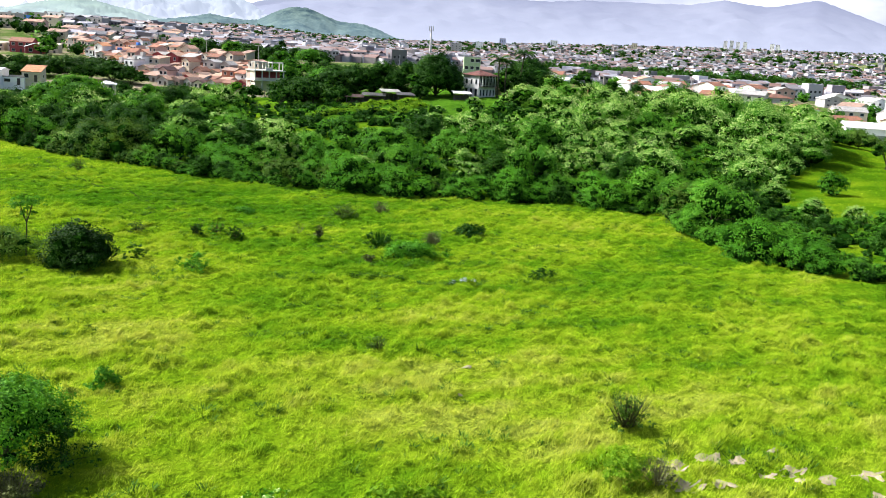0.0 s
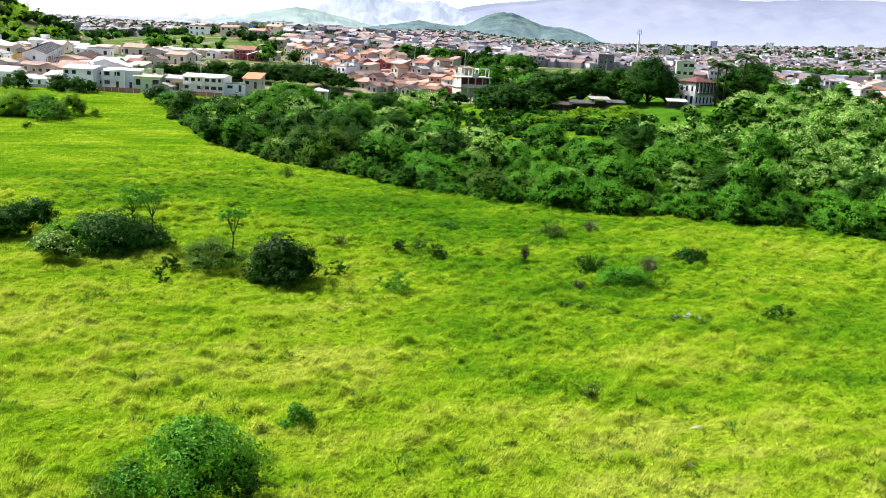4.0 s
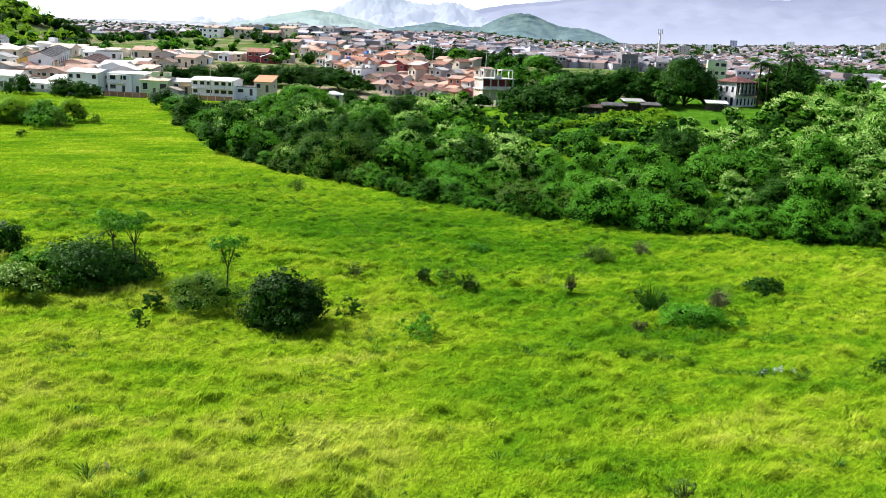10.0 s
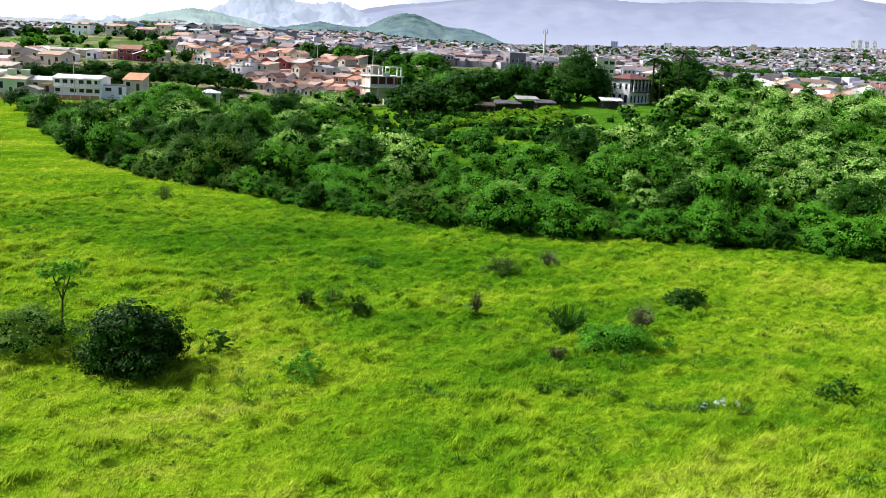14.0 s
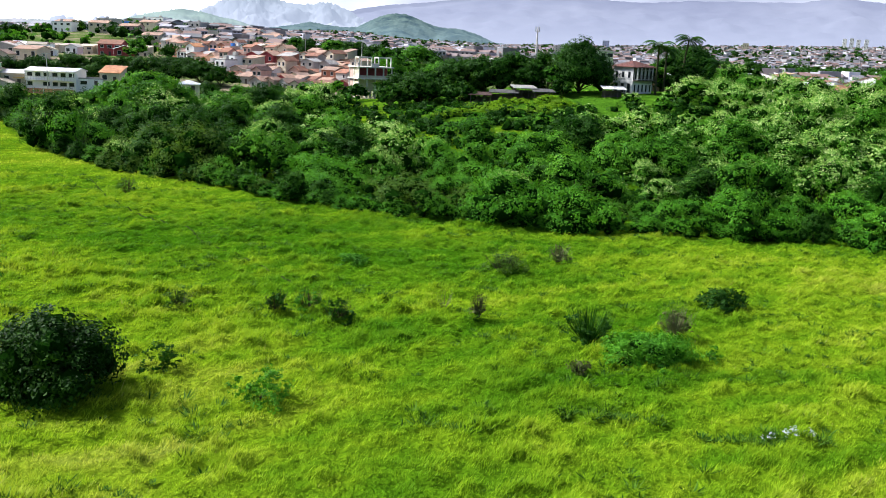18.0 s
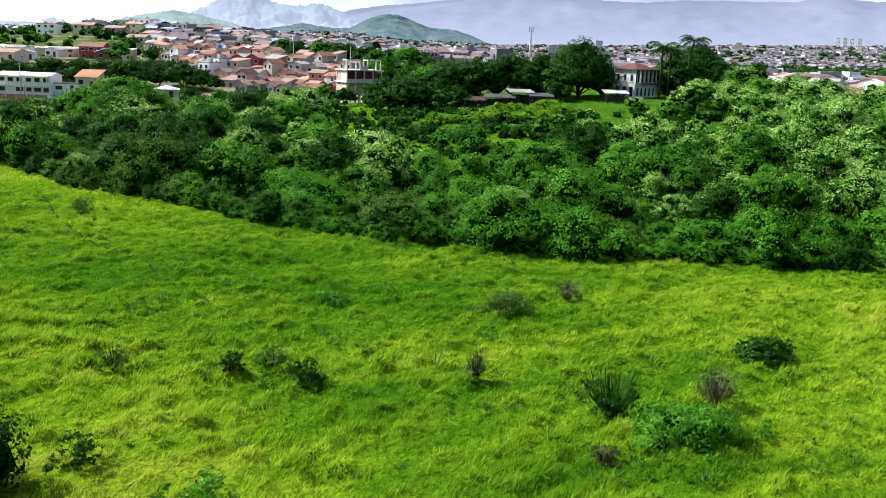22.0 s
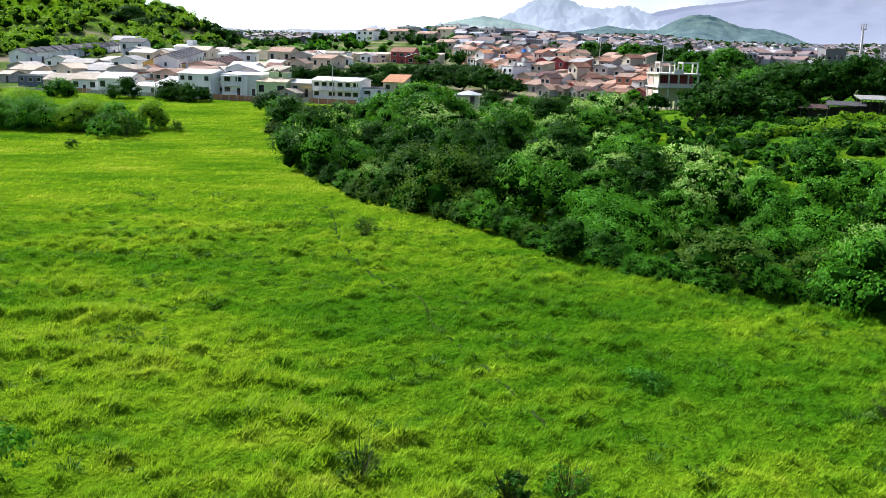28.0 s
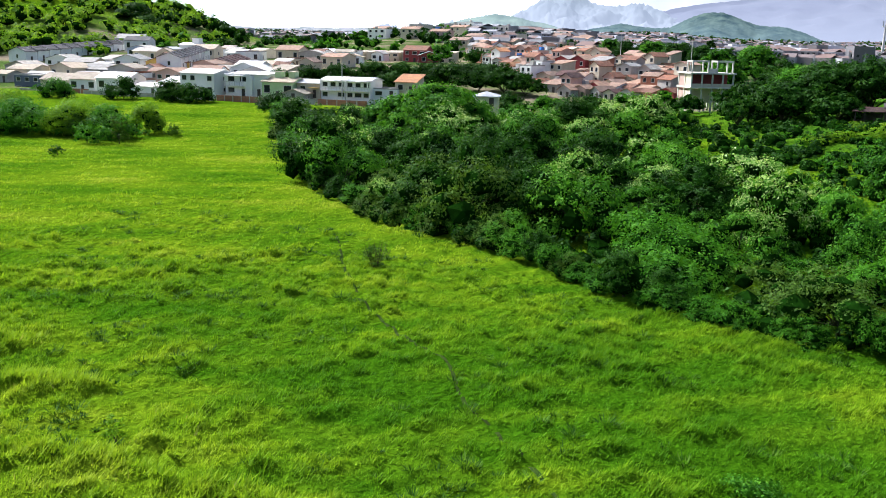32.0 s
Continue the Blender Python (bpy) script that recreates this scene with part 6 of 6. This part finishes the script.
def far_roof_material():
    m, nt, b = nodes_of("far_town_roofs")
    isl = nt.nodes.new("ShaderNodeNewGeometry").outputs["Random Per Island"]
    c = ramp(nt, isl, [(0.0, (0.13, 0.075, 0.06)), (0.35, (0.17, 0.11, 0.095)), (0.55, (0.15, 0.14, 0.145)), (0.75, (0.1, 0.105, 0.115)), (1.0, (0.32, 0.32, 0.36))])
    nt.links.new(c, b.inputs["Base Color"])
    b.inputs["Roughness"].default_value = 0.8
    return m


rng = np.random.default_rng(77)
n = 27000
dist = 540 + 2200 * rng.random(n) ** 1.25
az = np.radians(rng.uniform(-40, 38, n))
fx, fy = dist * np.sin(az), dist * np.cos(az)
dens = 0.55 + 0.5 * wave_noise(fx, fy, 420, 12)
ok = (rng.random(n) < np.clip(dens, 0.2, 1)) & ~((np.degrees(az) < -15) & (dist < np.where(np.degrees(az) < -27, 1500, 740))) & ~((np.degrees(az) > -12) & (np.degrees(az) < 4) & (dist > 2300))
fx, fy = fx[ok], fy[ok]
n = len(fx)
w, d, h = rng.uniform(5, 10.5, n), rng.uniform(6, 11, n), rng.choice([3.2, 3.4, 6.0, 6.2, 9.0], n, p=[0.36, 0.3, 0.2, 0.11, 0.03])
yaw = rng.uniform(-0.6, 0.6, n)
z = land(fx, fy)
cs, sn = np.cos(yaw), np.sin(yaw)
corner = []
for sx, sy in ((-1, -1), (1, -1), (1, 1), (-1, 1)):
    ox, oy = sx * w / 2, sy * d / 2
    corner.append((fx + ox * cs - oy * sn, fy + ox * sn + oy * cs))
wv = np.stack([np.stack([cx, cy, zz], 1) for zz in (z - 3, z + h) for cx, cy in corner], 1).reshape(-1, 3)
k = 8 * np.arange(n)[:, None, None]
wf = (k + np.array([(0, 1, 5, 4), (1, 2, 6, 5), (2, 3, 7, 6), (3, 0, 4, 7), (4, 5, 6, 7)])[None]).reshape(-1, 4)
tagged(mesh_object("far_town_walls", wv, wf, [far_house_material()]), "far town of pale rendered houses across the plain", "town", kind="stuff")
rise = rng.uniform(0.9, 2.0, n)
rv = np.concatenate([np.stack([np.stack([cx, cy, z + h + 0.06], 1) for cx, cy in corner], 1),
                     np.stack([np.stack([(corner[0][0] + corner[3][0]) / 2, (corner[0][1] + corner[3][1]) / 2, z + h + rise], 1), np.stack([(corner[1][0] + corner[2][0]) / 2, (corner[1][1] + corner[2][1]) / 2, z + h + rise], 1)], 1)], 1)
rv = rv[h < 9].reshape(-1, 3)
k = 6 * np.arange(len(rv) // 6)[:, None, None]
rf = (k + np.array([(0, 1, 5, 4), (2, 3, 4, 5)])[None]).reshape(-1, 4)
tagged(mesh_object("far_town_roofs", rv, rf, [far_roof_material()]), "clay and grey roofs of the far town", "roofs", kind="stuff")
# rows of dark windows on the far houses
m = (h > 5) & (np.hypot(fx, fy) < 1500)
wx, wy, wz, ww, wd, wcs, wsn = fx[m], fy[m], z[m], w[m], d[m], cs[m], sn[m]
qs = []
for fl in (1.2, 4.2):
    for p in (-0.3, 0.0, 0.3):
        ox, oy = p * ww, -wd / 2 - 0.05
        bx, by = wx + ox * wcs - oy * wsn, wy + ox * wsn + oy * wcs
        qs.append(np.stack([np.stack([bx - 0.6 * wcs, by - 0.6 * wsn, wz + fl], 1), np.stack([bx + 0.6 * wcs, by + 0.6 * wsn, wz + fl], 1), np.stack([bx + 0.6 * wcs, by + 0.6 * wsn, wz + fl + 1.2], 1), np.stack([bx - 0.6 * wcs, by - 0.6 * wsn, wz + fl + 1.2], 1)], 1))
qv = np.concatenate(qs).reshape(-1, 3)
tagged(mesh_object("far_town_windows", qv, np.arange(len(qv)).reshape(-1, 4), [GLASS]), "dark windows of the far town", "windows", kind="stuff")


def far_trees(name, n, gen, rmin, rmax, mat, label, per=0.9, leaf=1.8, seed=5):
    rg = np.random.default_rng(seed)
    x, y = gen(rg, n)
    rr = rg.uniform(rmin, rmax, len(x))
    cen = np.stack([x, y, land(x, y) + rr * 0.75], 1)
    tagged(foliage(name, rg, cen, np.stack([rr, rr, rr * 0.8], 1), per, leaf, mat, inner=0.78, low=-0.4, fine=True), label, "trees", kind="stuff")


def scatter(d0, d1, a0, a1, scale, cut, seed):
    def gen(rg, n):
        dd = d0 + (d1 - d0) * rg.random(n)
        aa = np.radians(rg.uniform(a0, a1, n))
        x, y = dd * np.sin(aa), dd * np.cos(aa)
        keep = (wave_noise(x, y, scale, seed) > cut) & ((aa > radians(-31)) | (dd > 1000))
        return x[keep], y[keep]
    return gen


far_trees("far_trees", 4200, scatter(560, 1500, -42, 38, 160, -0.15, 21), 2.0, 4.4, LEAF_DARK, "dark trees scattered through the far town", 0.35, 2.4, 1)
far_trees("far_trees", 3600, scatter(1400, 2700, -42, 38, 260, -0.1, 22), 3, 6.5, LEAF_DARK, "distant dark trees among the houses of the plain", 0.14, 4.4, 2)
far_trees("tree_belt", 420, scatter(640, 760, 13, 36, 90, -0.6, 23), 3.5, 7, LEAF_DARK, "belt of dark trees across the plain", 0.35, 2.4, 3)
far_trees("town_trees", 260, scatter(430, 640, -16, 0, 60, 0.1, 24), 2.5, 4.5, LEAF_DARK, "trees between the houses up the slope", 1.0, 1.4, 4)
far_trees("town_trees", 330, scatter(450, 1000, -31, -14, 90, 0.1, 26), 2.0, 4.2, LEAF_MID, "belt of green trees behind the estate", 0.45, 2.0, 7)
far_trees("town_trees", 150, scatter(320, 560, 16, 36, 60, 0.0, 25), 2.2, 4.2, LEAF_MID, "garden trees beyond the hill", 1.6, 1.1, 5)


def hill_scrub(rg, n):
    x, y = rg.uniform(-620, -250, n), rg.uniform(330, 660, n)
    keep = (wave_noise(x, y, 70, 31) + 1.1 * (1 - ss(430, 640, y)) > 0.5) & (-x - 0.62 * (y - 70) > -12) & (np.hypot(x + 8, y - 70) > 400)
    return x[keep], y[keep]


# brighter leaf colour stands in for haze over the hillside
far_trees("hill_scrub", 2000, hill_scrub, 1.6, 4.4, LEAF_BRIGHT, "bushes and trees on the green hillside", 0.85, 1.2, 6)


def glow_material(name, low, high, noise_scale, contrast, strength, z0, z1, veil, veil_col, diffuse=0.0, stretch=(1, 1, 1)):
    """Far hills with bright haze put into their colour and glow, thicker towards the foot."""
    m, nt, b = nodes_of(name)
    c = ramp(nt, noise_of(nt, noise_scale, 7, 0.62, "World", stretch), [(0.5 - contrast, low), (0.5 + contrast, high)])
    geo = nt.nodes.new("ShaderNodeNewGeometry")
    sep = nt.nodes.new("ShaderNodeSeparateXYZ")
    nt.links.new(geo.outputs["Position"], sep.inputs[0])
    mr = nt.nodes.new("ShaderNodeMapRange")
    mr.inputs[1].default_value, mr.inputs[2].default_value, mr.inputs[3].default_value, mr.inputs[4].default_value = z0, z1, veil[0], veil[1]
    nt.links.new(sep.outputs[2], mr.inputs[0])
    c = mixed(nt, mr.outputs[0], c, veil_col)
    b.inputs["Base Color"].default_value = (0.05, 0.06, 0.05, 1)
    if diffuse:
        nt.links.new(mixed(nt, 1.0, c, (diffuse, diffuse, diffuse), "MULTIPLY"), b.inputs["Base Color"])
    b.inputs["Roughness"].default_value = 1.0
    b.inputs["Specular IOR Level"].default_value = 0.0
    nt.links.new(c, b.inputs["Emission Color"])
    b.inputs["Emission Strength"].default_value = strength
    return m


def ridge(name, label, profile, dist, depth, mat, rough, base=-60.0, seed=1, eye=(-4, 40, 20)):
    """A range of hills: the crest follows the given bearings and heights in degrees, and the slope falls towards the viewer with spurs."""
    az = np.linspace(profile[0][0], profile[-1][0], 260)
    el = np.interp(az, [p[0] for p in profile], [p[1] for p in profile])
    rows = 40
    v = []
    for j in range(rows):
        t = j / (rows - 1)
        dd = dist - depth * t
        x, y = eye[0] + dd * np.sin(np.radians(az)), eye[1] + dd * np.cos(np.radians(az))
        crest = eye[2] + dist * np.tan(np.radians(el))
        zz = crest * (1 - t) ** 1.25 + (base if t == 1 else 5) * t
        nz = wave_noise(x, y, dist * 0.045, seed) * rough * (0.15 + 0.85 * np.sin(np.pi * min(1, t * 1.4))) + np.abs(wave_noise(x, y, dist * 0.016, seed + 1)) * rough * 0.4 * min(1, 0.2 + 4 * t) + wave_noise(x, y, dist * 0.004, seed + 2) * rough * 0.2
        v.append(np.stack([x, y, zz + nz], 1))
    n = len(az)
    q = (np.arange(rows - 1)[:, None] * n + np.arange(n - 1)[None]).ravel()
    ob = mesh_object(name, np.concatenate(v), np.stack([q, q + n, q + n + 1, q + 1], 1), [mat], smooth=True)
    return tagged(ob, label, "backdrop", kind="structure")


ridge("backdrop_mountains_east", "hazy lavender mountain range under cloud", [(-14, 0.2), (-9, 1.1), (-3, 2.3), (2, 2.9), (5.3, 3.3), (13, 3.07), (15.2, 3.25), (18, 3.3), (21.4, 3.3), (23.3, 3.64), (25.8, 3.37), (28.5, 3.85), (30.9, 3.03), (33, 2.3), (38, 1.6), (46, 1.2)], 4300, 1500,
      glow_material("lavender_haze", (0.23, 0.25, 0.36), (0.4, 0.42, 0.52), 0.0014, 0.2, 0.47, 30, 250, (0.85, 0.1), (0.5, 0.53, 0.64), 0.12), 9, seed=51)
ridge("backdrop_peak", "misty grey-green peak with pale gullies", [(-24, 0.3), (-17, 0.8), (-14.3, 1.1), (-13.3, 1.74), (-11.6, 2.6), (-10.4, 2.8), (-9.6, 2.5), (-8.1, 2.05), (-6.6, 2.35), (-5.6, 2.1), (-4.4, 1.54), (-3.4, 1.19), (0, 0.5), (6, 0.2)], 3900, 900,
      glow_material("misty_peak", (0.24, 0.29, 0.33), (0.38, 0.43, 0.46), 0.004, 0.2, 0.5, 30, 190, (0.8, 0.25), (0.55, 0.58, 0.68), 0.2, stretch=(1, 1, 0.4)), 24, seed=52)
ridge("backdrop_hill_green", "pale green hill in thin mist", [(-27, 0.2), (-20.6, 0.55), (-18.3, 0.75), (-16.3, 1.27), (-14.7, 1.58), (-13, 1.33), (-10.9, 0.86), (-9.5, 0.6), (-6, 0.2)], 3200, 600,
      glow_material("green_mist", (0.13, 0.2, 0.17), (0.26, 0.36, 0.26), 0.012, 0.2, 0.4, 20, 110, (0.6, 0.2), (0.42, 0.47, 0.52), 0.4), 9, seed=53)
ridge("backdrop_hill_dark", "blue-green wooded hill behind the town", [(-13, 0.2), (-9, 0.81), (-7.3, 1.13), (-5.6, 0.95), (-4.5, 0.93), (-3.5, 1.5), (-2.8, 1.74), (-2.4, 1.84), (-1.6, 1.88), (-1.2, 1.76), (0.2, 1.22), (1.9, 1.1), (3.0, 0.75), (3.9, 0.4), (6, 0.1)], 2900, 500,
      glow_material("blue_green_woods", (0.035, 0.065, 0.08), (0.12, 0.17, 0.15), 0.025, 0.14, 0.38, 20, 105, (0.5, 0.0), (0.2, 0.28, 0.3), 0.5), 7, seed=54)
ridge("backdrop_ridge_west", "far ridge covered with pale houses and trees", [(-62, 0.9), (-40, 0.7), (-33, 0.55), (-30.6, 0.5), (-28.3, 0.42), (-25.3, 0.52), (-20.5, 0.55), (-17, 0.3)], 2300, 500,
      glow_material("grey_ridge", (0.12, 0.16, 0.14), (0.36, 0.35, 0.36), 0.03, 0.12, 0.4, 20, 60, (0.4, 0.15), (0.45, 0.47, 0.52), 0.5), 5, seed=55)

# the cloud-covered sky low over the horizon
caz = np.radians(np.linspace(-95, 95, 80))
cel = np.linspace(-2, 14, 12)
cv = np.concatenate([np.stack([4750 * np.sin(caz), 4750 * np.cos(caz) - 60, np.full(80, 4750 * math.tan(radians(e)))], 1) for e in cel])
q = (np.arange(11)[:, None] * 80 + np.arange(79)[None]).ravel()
m, nt, b = nodes_of("low_cloud")
cl = ramp(nt, noise_of(nt, 0.0011, 6, 0.55, "World", (1, 1, 2.2)), [(0.36, (0.32, 0.34, 0.45)), (0.64, (0.78, 0.79, 0.87))])
sep = nt.nodes.new("ShaderNodeSeparateXYZ")
nt.links.new(nt.nodes.new("ShaderNodeNewGeometry").outputs["Position"], sep.inputs[0])
mr = nt.nodes.new("ShaderNodeMapRange")
mr.inputs[1].default_value, mr.inputs[2].default_value, mr.inputs[3].default_value, mr.inputs[4].default_value = -2000, -100, 1, 0
nt.links.new(sep.outputs[0], mr.inputs[0])
cl = mixed(nt, mr.outputs[0], cl, (2.2, 2.2, 2.2))
b.inputs["Base Color"].default_value = (0, 0, 0, 1)
b.inputs["Specular IOR Level"].default_value = 0.0
nt.links.new(cl, b.inputs["Emission Color"])
b.inputs["Emission Strength"].default_value = 0.62
tagged(mesh_object("backdrop_sky", cv, np.stack([q, q + 1, q + 81, q + 80], 1), [m], smooth=True), "bright cloud over the horizon, lavender towards the mountains", "sky", kind="structure")
